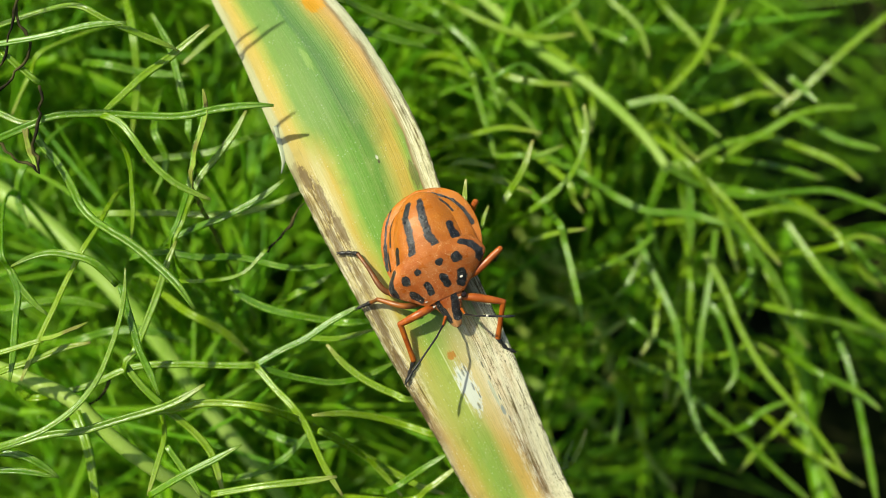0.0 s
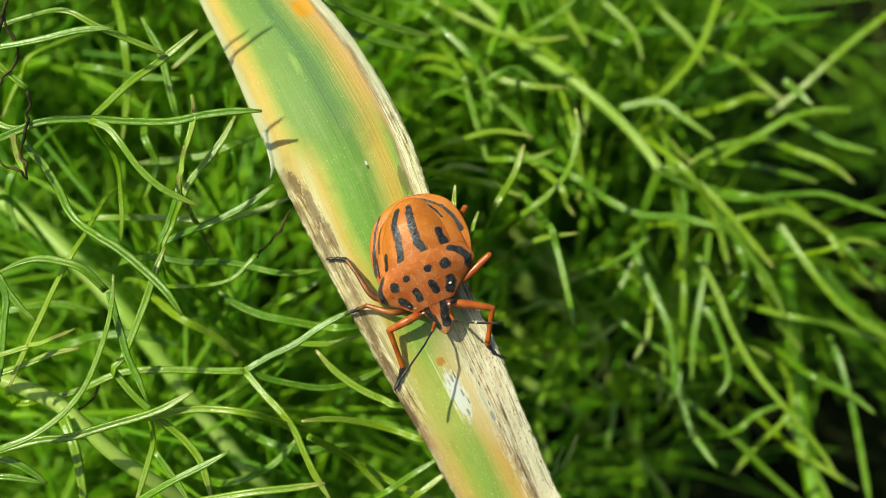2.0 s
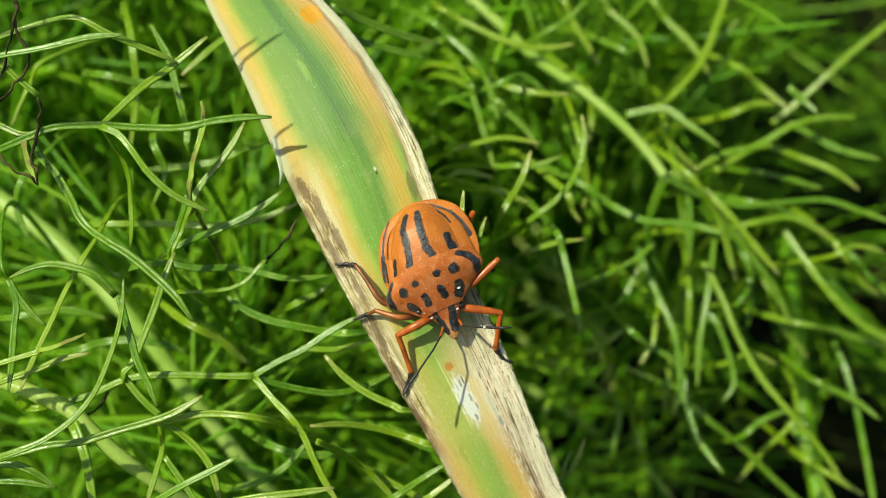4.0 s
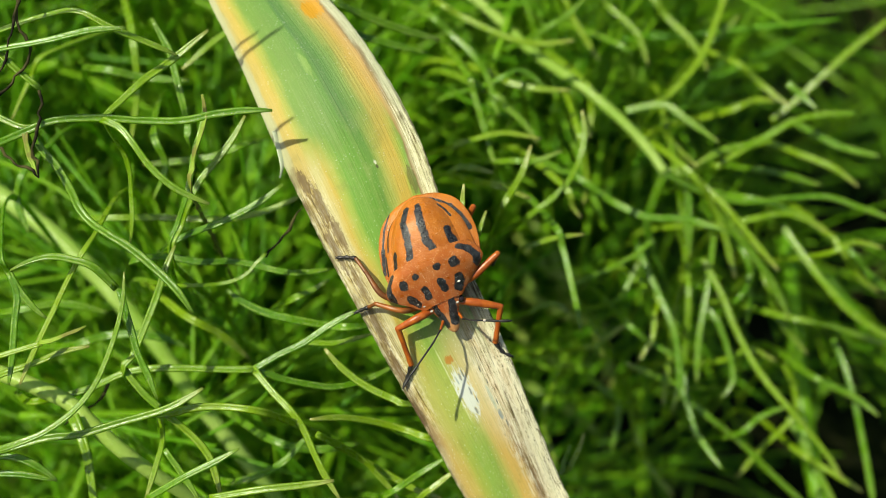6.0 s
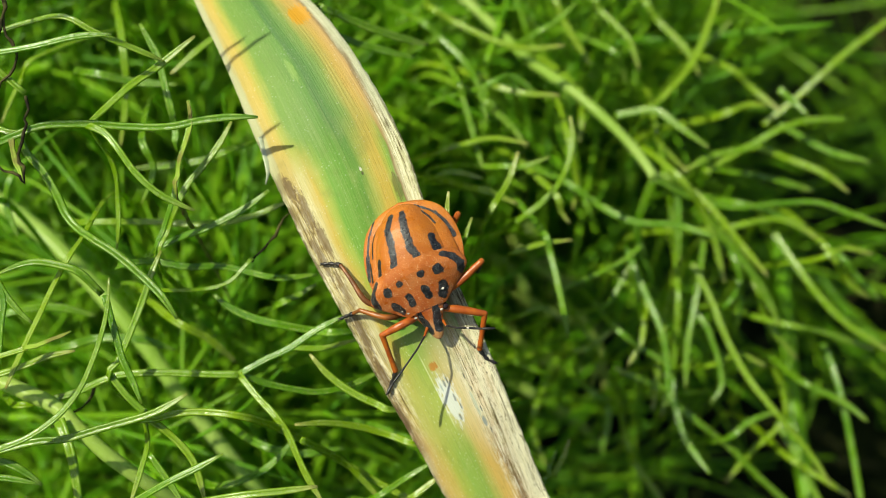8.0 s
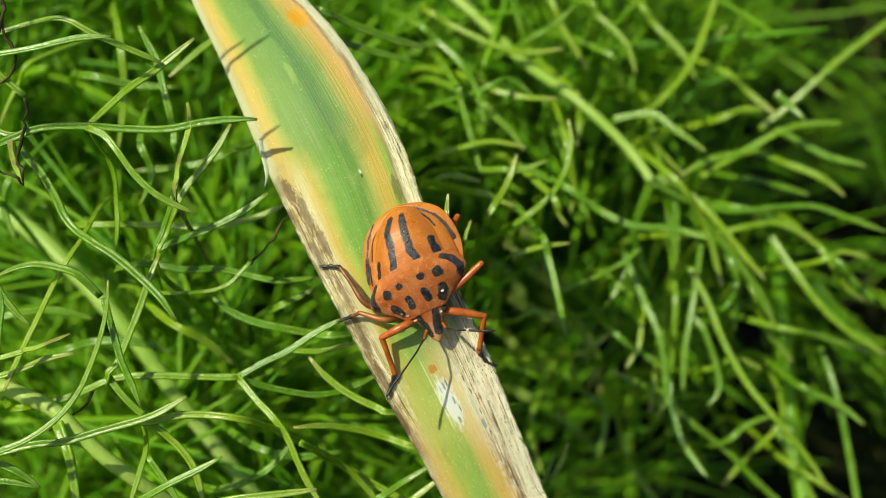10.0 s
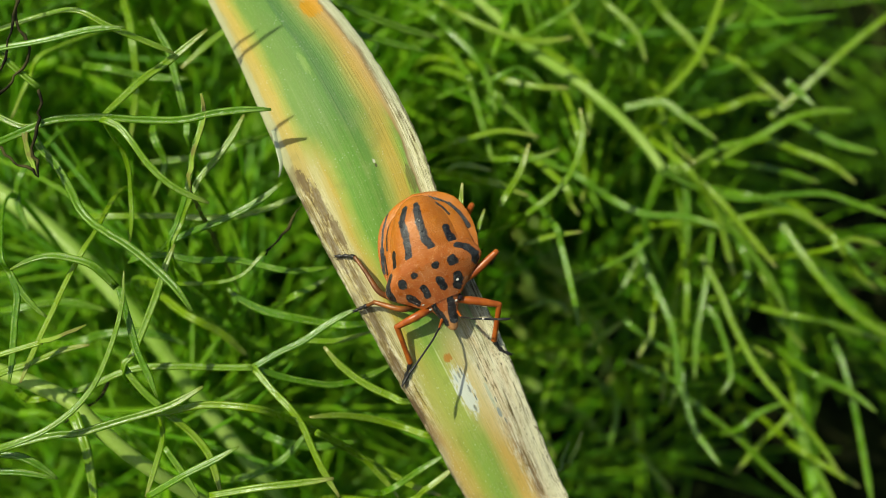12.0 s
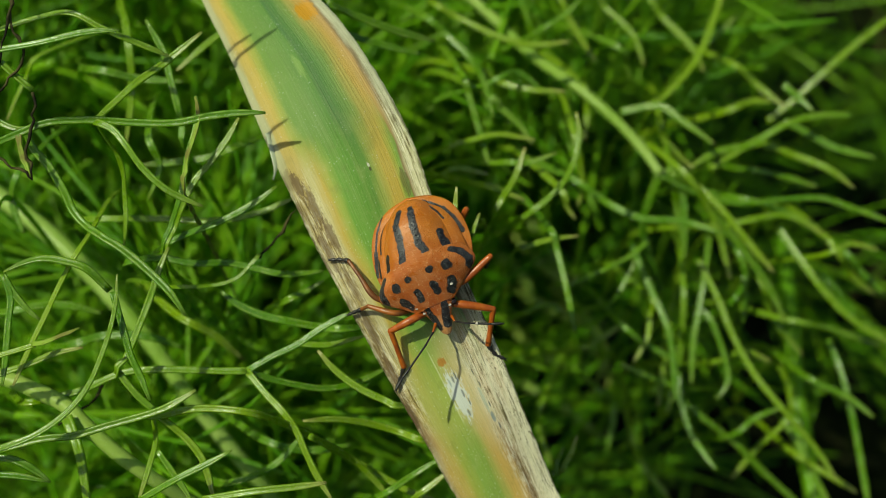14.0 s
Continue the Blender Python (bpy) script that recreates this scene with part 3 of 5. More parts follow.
strand(fennel_a, 0.35, [(-35.8, -0.5, 11.1), (-35.1, 0.0, 9.2), (-33.8, 0.0, 7.8), (-32.5, 0.0, 5.7), (-31.6, 0.0, 3.8), (-30.4, -0.5, 2.6), (-28.5, -1.5, 1.5), (-26.6, -2.0, 0.4), (-24.1, -2.5, -1.6), (-22.4, -3.0, -3.2), (-21.1, -3.0, -5.1)])
strand(fennel_a, 0.30, [(-24.6, 4.0, 0.3), (-23.7, 3.0, 2.6), (-22.8, 2.0, 4.8), (-22.3, 2.0, 7.0), (-22.0, 2.0, 9.1), (-21.4, 2.0, 10.9), (-21.1, 2.0, 12.7), (-21.3, 2.0, 14.2)], rooted=True)
strand(fennel_a, 0.24, [(-21.7, -1.0, 5.6), (-21.46, -1.5, 7.2), (-21.14, -2.0, 8.8), (-20.7, -2.0, 10.1), (-20.26, -2.0, 11.5), (-20.3, -2.0, 12.7), (-20.55, -2.0, 13.7)], withered, rooted=True)
strand(fennel_a, 0.33, [(-24.7, 6.0, -0.8), (-23.7, 5.0, 2.8), (-22.7, 4.0, 4.9), (-21.8, 4.0, 6.7), (-20.3, 4.0, 8.5), (-18.8, 4.0, 10.6), (-17.8, 4.0, 12.5)], rooted=True)
strand(fennel_a, 0.35, [(-25.9, 8.0, 0.5), (-22.9, 6.0, 1.9), (-20.5, 5.0, 2.7), (-18.4, 5.0, 3.7), (-16.3, 5.0, 4.9), (-14.5, 5.0, 6.3)], rooted=True)
strand(fennel_a, 0.35, [(-24.3, 12.0, 10.2), (-24.4, 11.0, 12.3), (-24.7, 10.0, 14.4), (-25.4, 10.0, 17.1), (-25.9, 10.0, 19.1), (-26.9, 10.0, 21.0), (-27.7, 10.0, 22.4)], rooted=True)
strand(fennel_a, 0.33, [(-34.5, 14.0, 3.4), (-27.6, 13.0, 3.5), (-23.0, 12.0, 3.3), (-19.6, 12.0, 3.5), (-16.8, 12.0, 4.2), (-13.5, 12.0, 5.6)], rooted=True)
strand(fennel_a, 0.28, [(-24.6, 7.0, -3.0), (-20.3, 6.0, -2.8), (-18.2, 6.0, -2.1), (-17.2, 6.0, -1.1), (-16.1, 6.0, 0.1)], rooted=True, tip=False, r_end=0.17)
strand(fennel_a, 0.17, [(-16.2, 6.0, 0.0), (-15.3, 6.0, 0.9), (-14.4, 6.0, 1.6), (-13.3, 6.0, 3.0), (-12.6, 6.0, 4.2)], dead)
strand(fennel_a, 0.34, [(-28.1, -1.0, -3.1), (-29.8, -2.0, -1.2), (-31.5, -2.0, -0.6), (-33.5, -2.0, -0.3), (-35.3, -2.0, -0.7), (-37.0, -2.0, -1.5)])
strand(fennel_a, 0.35, [(-40.4, -3.0, -17.6), (-37.8, -3.5, -16.8), (-35.2, -4.0, -15.9), (-33.2, -4.0, -15.0), (-30.9, -4.0, -13.3), (-29.2, -4.0, -11.2), (-28.1, -4.0, -8.8), (-27.3, -4.0, -6.4), (-26.8, -4.0, -4.0), (-26.7, -4.0, -1.6)], r_end=0.19)
strand(fennel_a, 0.30, [(-27.3, -3.0, -3.1), (-26.8, -3.0, -5.0), (-26.3, -3.0, -6.7), (-25.8, -3.0, -8.5), (-24.9, -3.0, -10.4), (-24.1, -3.0, -12.4)])
strand(fennel_a, 0.32, [(-41.2, -1.0, -17.8), (-38.5, -1.5, -17.2), (-33.8, -2.0, -15.9), (-31.0, -2.0, -15.6), (-28.3, -2.0, -14.8), (-23.9, -2.0, -13.5), (-22.0, -2.0, -12.6), (-20.4, -2.0, -11.6)])
strand(fennel_a, 0.32, [(-25.4, -1.0, -14.0), (-23.5, -1.0, -13.9), (-21.4, -1.0, -13.4), (-18.9, -1.0, -13.3), (-15.6, -1.0, -13.7), (-13.0, 3.0, -15.3), (-10.2, 6.0, -17.3), (-7.4, 9.0, -19.5), (-4.6, 10.0, -21.3), (-2.3, 10.0, -22.5), (0.1, 10.0, -23.3)])
strand(fennel_a, 0.34, [(-38.0, 6.0, -13.7), (-35.2, 6.0, -13.3), (-32.2, 5.5, -12.4), (-29.3, 5.0, -11.1), (-27.2, 5.0, -10.6), (-23.7, 5.0, -10.5), (-20.1, 5.0, -10.6), (-17.1, 5.0, -10.6)], rooted=True, tip=False)
strand(fennel_a, 0.32, [(-17.1, 5.0, -10.6), (-14.9, 5.0, -9.3), (-12.6, 5.0, -8.2), (-10.1, 5.0, -6.5), (-7.5, 4.5, -5.1)])
strand(fennel_a, 0.31, [(-17.1, 5.0, -10.6), (-14.8, 6.0, -11.5), (-12.0, 7.0, -12.2), (-9.9, 8.0, -12.5), (-7.3, 9.0, -12.0), (-4.6, 10.0, -10.8)])
strand(fennel_a, 0.32, [(-17.1, 5.0, -10.6), (-15.2, 4.0, -12.6), (-13.6, 3.0, -14.0), (-12.4, 3.0, -15.6), (-11.5, 3.0, -17.6), (-10.5, 3.0, -19.7), (-9.0, 3.0, -22.1)])
strand(fennel_a, 0.38, [(-7.6, 9.0, -6.9), (-10.6, 9.0, -6.8), (-13.7, 8.0, -6.2), (-16.3, 8.0, -5.6), (-18.5, 8.0, -4.6), (-20.1, 8.0, -3.4)], rooted=True)
strand(fennel_a, 0.34, [(-2.4, 6.0, -13.9), (-4.5, 5.0, -13.2), (-7.0, 5.0, -12.0), (-9.1, 5.0, -10.4), (-10.6, 5.0, -8.7)], rooted=True)
strand(fennel_a, 0.30, [(-13.2, 8.0, -8.3), (-9.9, 8.0, -8.4), (-7.8, 8.0, -7.9), (-6.4, 8.0, -7.5)])
strand(fennel_a, 0.34, [(-0.4, 8.0, -17.4), (-3.4, 8.0, -16.5), (-6.2, 7.0, -15.6), (-9.1, 5.0, -15.0), (-11.7, 3.0, -14.9)], rooted=True)
strand(fennel_a, 0.31, [(-23.8, -0.5, -14.1), (-22.1, 0.0, -15.6), (-20.6, 0.0, -17.2), (-19.9, 0.0, -18.6), (-19.1, 0.0, -21.5)])
strand(fennel_a, 0.30, [(-24.6, 0.0, -13.9), (-24.5, 1.0, -16.3), (-25.1, 1.0, -18.8), (-26.0, 1.0, -21.7)])
strand(fennel_a, 0.30, [(-28.31, 2.0, -10.22), (-26.6, 2.0, -12.34), (-24.75, 2.0, -14.01)], tip=False)
strand(fennel_a, 0.29, [(-24.34, 1.0, -17.33), (-23.25, 1.0, -18.83), (-22.01, 1.0, -20.63), (-21.21, 1.0, -21.93)])
strand(fennel_a, 0.31, [(-25.2, -2.0, -21.1), (-21.7, -3.0, -19.0), (-19.1, -3.0, -17.7), (-17.1, -3.0, -16.6)])
strand(fennel_a, 0.32, [(-20.0, -1.0, -21.2), (-15.5, -2.0, -20.3), (-11.9, -2.0, -19.9), (-9.1, -2.0, -19.5)])
strand(fennel_a, 0.34, [(-40.7, -1.0, -17.6), (-38.1, -1.5, -17.5), (-35.9, -2.0, -17.7), (-34.0, -2.0, -18.7), (-32.9, -2.0, -19.6)])
strand(fennel_a, 0.31, [(-40.7, -1.0, -18.9), (-38.7, -1.0, -19.1), (-36.2, -1.0, -19.2), (-33.5, -1.0, -19.7)])
strand(fennel_a, 0.54, [(-33.0, 3.0, -14.7), (-31.8, 2.0, -16.9), (-31.3, 2.0, -18.9), (-30.8, 2.0, -22.4)], tip=False, r_end=0.40)
strand(fennel_a, 0.32, [(-38.6, 0.0, 0.1), (-37.8, 0.0, -1.7), (-37.1, 0.0, -3.7), (-37.3, 0.0, -6.1), (-37.5, 0.0, -9.1), (-37.8, 0.0, -11.6)], rooted=True)
strand(fennel_a, 0.31, [(-37.8, 0.0, -1.7), (-36.8, 0.0, -3.4), (-35.5, 0.0, -4.9), (-34.5, 0.0, -5.7)])
strand(fennel_a, 0.31, [(-30.8, 1.0, 1.3), (-32.5, 0.0, -2.1), (-33.9, 0.0, -5.1), (-35.1, 0.0, -7.6), (-36.0, 0.0, -9.6), (-36.8, 0.0, -11.5)], rooted=True)
strand(fennel_a, 0.29, [(-40.8, -2.0, -9.6), (-38.4, -2.2, -9.0), (-36.0, -2.5, -8.3), (-34.0, -2.8, -7.7)], tip=False, r_end=0.24)
strand(fennel_a, 0.24, [(-34.2, -2.8, -7.75), (-33.2, -3.0, -7.5), (-31.8, -3.0, -6.9), (-30.2, -3.0, -6.2)], withered)
strand(fennel_a, 0.36, [(-41.7, 3.0, -11.9), (-38.8, 2.0, -10.7), (-36.1, 2.0, -9.8), (-33.7, 2.0, -8.8), (-31.3, 2.0, -8.3)])
strand(fennel_a, 0.33, [(-28.3, 2.0, -10.7), (-27.5, 2.0, -9.3), (-26.4, 2.0, -6.7), (-25.3, 2.0, -3.8), (-24.5, 2.0, -1.3), (-23.8, 2.5, 0.7)], rooted=True)
strand(fennel_a, 0.30, [(-11.0, 2.0, -16.1), (-7.7, 7.0, -18.8), (-5.1, 9.0, -21.8), (-3.9, 9.0, -23.3)])
strand(fennel_a, 0.31, [(-5.2, 9.0, -22.8), (-2.0, 9.0, -20.8), (0.6, 9.0, -19.2)], rooted=True)
strand(fennel_a, 0.31, [(-3.7, 9.0, -23.8), (-1.4, 9.0, -22.6), (0.6, 9.0, -21.1), (1.7, 9.0, -20.2)], rooted=True)
strand(fennel_a, 0.32, [(-29.1, 8.0, -0.8), (-25.9, 8.0, -0.3), (-22.7, 8.0, -0.8), (-19.2, 9.0, -0.8), (-14.3, 9.0, -1.8), (-10.6, 10.0, -1.5)], rooted=True)
strand(fennel_a, 0.16, [(-37.3, -1.5, 23.4), (-37.05, -2.0, 22.0), (-36.58, -2.0, 20.8), (-36.63, -2.2, 19.7), (-37.03, -2.5, 18.0), (-37.63, -2.5, 16.1), (-38.5, -2.5, 14.6)], dead)
strand(fennel_a, 0.19, [(-36.9, -2.0, 22.0), (-36.58, -2.0, 20.8), (-36.12, -2.0, 19.3), (-35.76, -2.0, 18.4), (-35.41, -2.0, 17.4), (-36.01, -2.0, 15.9), (-36.92, -2.0, 14.5), (-38.03, -2.0, 13.5), (-39.3, -2.0, 12.7)], dead)
strand(fennel_a, 0.29, [(-40.7, -1.0, 19.0), (-38.1, -2.0, 17.2), (-36.4, -2.0, 15.7), (-34.6, -2.0, 14.2)], tip=False)
strand(fennel_a, 0.19, [(-34.59, -2.0, 14.1), (-34.12, -2.2, 12.9), (-34.11, -2.5, 11.8), (-34.57, -2.5, 10.0), (-34.97, -2.5, 8.4), (-34.56, -2.5, 6.2)], dead)
strand(fennel_a, 0.20, [(-39.8, -2.0, 9.6), (-38.01, -2.0, 8.8), (-37.2, -2.0, 8.1), (-36.38, -2.0, 7.6), (-35.27, -2.5, 6.7), (-34.56, -2.5, 6.2)], dead)
strand(fennel_a, 0.27, [(-35.95, -1.5, 10.9), (-35.79, -2.0, 10.2), (-35.44, -2.0, 8.8), (-35.07, -2.2, 7.6), (-34.66, -2.4, 6.5)], withered)
strand(fennel_a, 0.22, [(-31.0, 8.0, -11.9), (-32.5, 7.0, -14.1), (-35.2, 7.0, -16.1)], dead)
strand(fennel_a, 1.21, [(-63.6, 42.0, 15.1), (-52.5, 38.0, 7.3), (-43.6, 35.0, 1.2), (-33.7, 33.0, -8.7), (-27.3, 33.0, -17.2), (-20.8, 35.0, -25.8), (-15.4, 40.0, -34.1)], tip=False, r_end=0.79)
strand(fennel_a, 0.85, [(-48.3, 8.0, -9.0), (-41.2, 6.0, -10.9), (-37.4, 5.0, -12.1), (-33.7, 4.5, -13.7), (-31.4, 4.0, -15.7), (-28.5, 4.0, -18.2), (-25.7, 5.0, -20.5), (-21.7, 8.0, -23.9)], tip=False, r_end=0.60)
strand(fennel_a, 0.40, [(-11.0, 14.0, 24.9), (-8.3, 16.0, 24.1), (-3.9, 18.0, 22.8), (-0.2, 20.0, 22.2)], rooted=True)
strand(fennel_a, 0.41, [(-11.2, 16.0, 23.0), (-7.3, 18.0, 21.9), (-1.6, 20.0, 20.8)], rooted=True)
strand(fennel_a, 0.40, [(-18.3, 18.0, 24.5), (-22.0, 16.0, 21.9), (-25.8, 15.0, 18.3)], rooted=True)
strand(fennel_a, 0.40, [(-19.2, 16.0, 11.1), (-23.1, 16.0, 9.7), (-30.4, 18.0, 9.0)], rooted=True)
strand(fennel_a, 0.42, [(-32.1, 20.0, 23.2), (-31.5, 20.0, 17.3), (-32.6, 22.0, 11.6)], rooted=True)
strand(fennel_a, 0.41, [(-35.0, 18.0, 18.8), (-30.4, 18.0, 17.9), (-25.8, 18.0, 17.6)], rooted=True)
strand(fennel_a, 0.40, [(-43.6, 16.0, -5.9), (-37.9, 16.0, -5.1), (-33.6, 17.0, -6.0)], rooted=True)
strand(fennel_a, 0.40, [(-26.0, 16.0, -6.0), (-22.0, 16.0, -8.2), (-19.5, 18.0, -10.7)], rooted=True)
strand(fennel_a, 0.40, [(-17.5, 16.0, -18.4), (-12.9, 16.0, -19.6), (-8.5, 17.0, -19.2)], rooted=True)
strand(fennel_a, 0.41, [(-37.9, 18.0, -9.5), (-33.6, 17.0, -8.3), (-29.1, 17.0, -8.3), (-25.8, 18.0, -9.5)], rooted=True)
strand(fennel_a, 0.39, [(-20.2, 12.0, -22.2), (-15.8, 12.0, -20.6), (-12.6, 13.0, -17.4)], rooted=True)
strand(fennel_a, 0.40, [(-41.3, 16.0, 8.8), (-42.5, 16.0, 5.4), (-41.3, 16.0, 2.0)], rooted=True)
strand(fennel_a, 0.40, [(-39.4, 17.0, 20.4), (-41.6, 17.0, 17.5), (-43.4, 17.0, 13.5)], rooted=True)
strand(fennel_a, 0.40, [(-28.4, 14.0, 12.0), (-27.2, 14.0, 8.7), (-28.6, 15.0, 5.4)], rooted=True)
strand(fennel_a, 0.39, [(-15.0, 14.0, -4.7), (-12.7, 14.0, -3.6), (-11.0, 14.0, -2.5)], rooted=True)
strand(fennel_b, 0.71, [(-6.7, 60.0, 46.2), (0.9, 52.0, 36.0), (6.6, 48.0, 30.0), (11.4, 44.0, 24.5), (16.3, 40.0, 20.3), (20.8, 38.0, 16.1), (23.9, 37.0, 12.6), (25.9, 36.0, 9.5)], tip=False, r_end=0.62)
strand(fennel_b, 0.51, [(25.9, 36.0, 9.5), (30.4, 38.0, 7.4), (35.6, 39.0, 6.2), (41.3, 40.0, 6.8), (46.0, 40.0, 6.9), (50.0, 40.0, 5.6), (54.7, 40.0, 3.9)], r_end=0.35)
strand(fennel_b, 0.52, [(25.9, 36.0, 9.5), (25.1, 38.0, 6.9), (24.5, 40.0, 3.6), (25.7, 42.0, 0.2), (28.0, 45.0, -4.7)], r_end=0.30)
strand(fennel_b, 0.47, [(21.5, 38.0, 16.9), (25.9, 37.0, 17.5), (28.5, 36.0, 15.6), (32.0, 35.0, 12.9)], r_end=0.38)
strand(fennel_b, 0.44, [(50.0, 42.0, 17.1), (45.1, 41.0, 16.8), (41.3, 40.0, 15.6), (37.4, 40.0, 13.4), (33.1, 39.0, 12.3), (29.6, 38.0, 10.4)])
strand(fennel_b, 0.42, [(43.4, 56.0, 17.7), (47.0, 55.0, 20.8), (50.4, 54.0, 24.1), (54.1, 54.0, 27.4), (59.9, 54.0, 31.9)], tip=False)
strand(fennel_b, 0.41, [(41.8, 42.0, 20.7), (43.5, 42.0, 19.2), (45.1, 41.0, 17.4)])
strand(fennel_b, 0.45, [(32.9, 42.0, 10.5), (38.4, 42.0, 13.5), (43.3, 42.0, 12.1), (47.1, 41.0, 10.4), (50.0, 41.0, 8.2)])
strand(fennel_b, 0.45, [(42.4, 44.0, 16.5), (44.6, 44.0, 15.4), (48.4, 43.0, 13.2), (52.9, 42.0, 11.9)])
strand(fennel_b, 0.37, [(8.5, 23.0, 3.5), (12.5, 21.0, 6.7), (14.2, 20.0, 9.6), (14.8, 20.0, 12.5), (14.5, 20.0, 14.9)], rooted=True)
strand(fennel_b, 0.35, [(5.9, 17.0, 4.2), (6.5, 16.0, 5.4), (8.0, 15.0, 8.0), (8.9, 15.0, 10.8)], rooted=True)
strand(fennel_b, 0.37, [(0.8, 26.0, 11.5), (3.8, 25.0, 12.4), (6.8, 25.0, 13.0), (10.6, 25.0, 12.4)], rooted=True)
strand(fennel_b, 0.41, [(14.2, 32.0, 9.2), (19.2, 31.0, 5.9), (22.8, 30.0, 4.2), (27.3, 30.0, 3.9), (31.4, 29.0, 2.6)], rooted=True)
strand(fennel_b, 0.34, [(8.5, 22.0, 0.6), (9.3, 21.0, 0.9), (11.9, 21.0, 1.7), (14.9, 21.0, 2.1)], rooted=True)
strand(fennel_b, 0.44, [(26.6, 37.0, 9.8), (29.6, 38.0, 8.9), (32.4, 39.0, 5.4), (36.0, 40.0, 1.4), (39.6, 41.0, -3.3), (42.1, 42.0, -8.0)])
strand(fennel_b, 0.40, [(30.7, 38.0, 8.2), (33.3, 37.0, 5.4), (36.6, 37.0, 1.4), (39.4, 37.0, -1.9)])
strand(fennel_b, 0.40, [(27.4, 38.0, 10.2), (28.9, 38.0, 7.4), (29.1, 38.0, 3.4), (29.3, 39.0, -0.5)])
strand(fennel_b, 0.33, [(24.7, 36.0, 1.9), (21.8, 35.0, -0.4), (17.7, 34.0, -2.3), (14.1, 33.0, -3.8)])
strand(fennel_b, 0.36, [(23.1, 40.0, 1.6), (24.2, 38.0, -1.8), (25.6, 37.0, -5.1), (26.8, 36.0, -8.3), (27.4, 36.0, -11.1), (27.8, 36.0, -16.9)])
strand(fennel_b, 0.37, [(29.4, 40.0, -16.0), (27.9, 39.0, -15.3), (24.7, 38.0, -14.1), (21.7, 38.0, -12.8)], rooted=True)
strand(fennel_b, 0.34, [(32.9, 42.0, 2.3), (31.9, 40.0, -2.5), (30.9, 39.0, -7.2), (30.4, 39.0, -10.5), (30.2, 39.0, -15.2)])
strand(fennel_b, 0.36, [(28.6, 39.0, -13.9), (28.8, 38.0, -16.8), (29.6, 37.0, -20.4), (31.1, 36.0, -22.9), (32.4, 35.0, -24.7)])
strand(fennel_b, 0.37, [(31.1, 40.0, -0.5), (33.1, 39.0, -4.6), (34.8, 38.0, -9.2), (37.2, 37.0, -13.8), (40.2, 36.0, -17.7), (43.7, 36.0, -21.8), (46.6, 36.0, -26.0)])
strand(fennel_b, 0.44, [(41.1, 42.0, 3.6), (43.4, 40.0, -0.5), (45.8, 39.0, -4.0), (49.1, 39.0, -7.3), (54.3, 39.0, -10.7)])
strand(fennel_b, 0.38, [(45.1, 44.0, -14.7), (47.0, 43.0, -15.7), (50.4, 43.0, -17.4), (52.8, 42.0, -19.4)], rooted=True)
strand(fennel_b, 0.38, [(49.1, 48.0, -10.5), (50.0, 46.0, -14.0), (51.0, 45.0, -18.8), (52.1, 45.0, -24.3), (53.3, 45.0, -31.1)])
strand(fennel_b, 1.31, [(51.7, 80.0, 2.7), (50.9, 72.0, -10.5), (50.7, 68.0, -19.0), (51.1, 65.0, -27.3), (52.5, 62.0, -36.9)], fennel_deep, tip=False)
strand(fennel_b, 0.35, [(43.9, 45.0, -24.2), (45.9, 44.0, -25.5), (48.9, 43.0, -27.3), (51.1, 43.0, -28.7)], rooted=True)
strand(fennel_b, 0.36, [(43.4, 48.0, -20.4), (45.3, 47.0, -23.9), (47.2, 46.0, -28.0), (49.1, 46.0, -31.3)])
strand(fennel_b, 0.34, [(31.1, 40.0, -5.9), (32.7, 39.0, -8.0), (34.3, 39.0, -12.7), (34.4, 39.0, -15.2), (33.2, 39.0, -16.9)])
strand(fennel_b, 0.33, [(25.3, 38.0, -4.4), (25.1, 38.0, -7.1), (24.6, 37.0, -9.8), (23.0, 37.0, -12.5)], rooted=True)
strand(fennel_b, 0.35, [(11.7, 22.0, 3.2), (12.6, 21.0, 0.8), (13.7, 20.0, -4.0), (14.5, 20.0, -8.1)], rooted=True)
strand(fennel_b, 0.28, [(11.9, 14.0, -21.5), (12.9, 14.0, -20.5), (13.6, 14.0, -19.3), (14.1, 14.0, -17.7)], rooted=True)
strand(fennel_b, 0.26, [(11.3, 14.0, -22.1), (12.1, 14.0, -20.5), (12.8, 14.0, -18.8)], rooted=True)
strand(fennel_b, 0.29, [(1.9, 2.0, 3.0), (1.9, 0.5, 4.5), (2.0, 0.0, 6.1)], rooted=True)
strand(fennel_b, 0.30, [(3.3, 8.0, 1.3), (3.7, 7.0, 2.6), (4.2, 7.0, 4.0)], rooted=True)
strand(fennel_b, 0.80, [(13.0, 95.0, 2.1), (17.6, 95.0, -2.6), (23.1, 95.0, -4.4)], rooted=True)
strand(fennel_b, 0.82, [(13.3, 100.0, -6.4), (19.7, 98.0, -9.6), (27.2, 98.0, -12.0)], rooted=True)
strand(fennel_b, 0.80, [(13.0, 95.0, -13.6), (18.0, 95.0, -17.3), (24.9, 95.0, -18.7)], rooted=True)
strand(fennel_b, 0.80, [(14.8, 95.0, 5.3), (18.0, 95.0, 0.2), (19.4, 95.0, -6.2)], rooted=True)
strand(fennel_b, 0.80, [(23.1, 95.0, -9.9), (26.6, 95.0, -15.5), (27.7, 95.0, -21.9)], rooted=True)
strand(fennel_b, 0.80, [(14.8, 95.0, -21.9), (20.3, 95.0, -25.1), (26.7, 95.0, -30.2)], rooted=True)
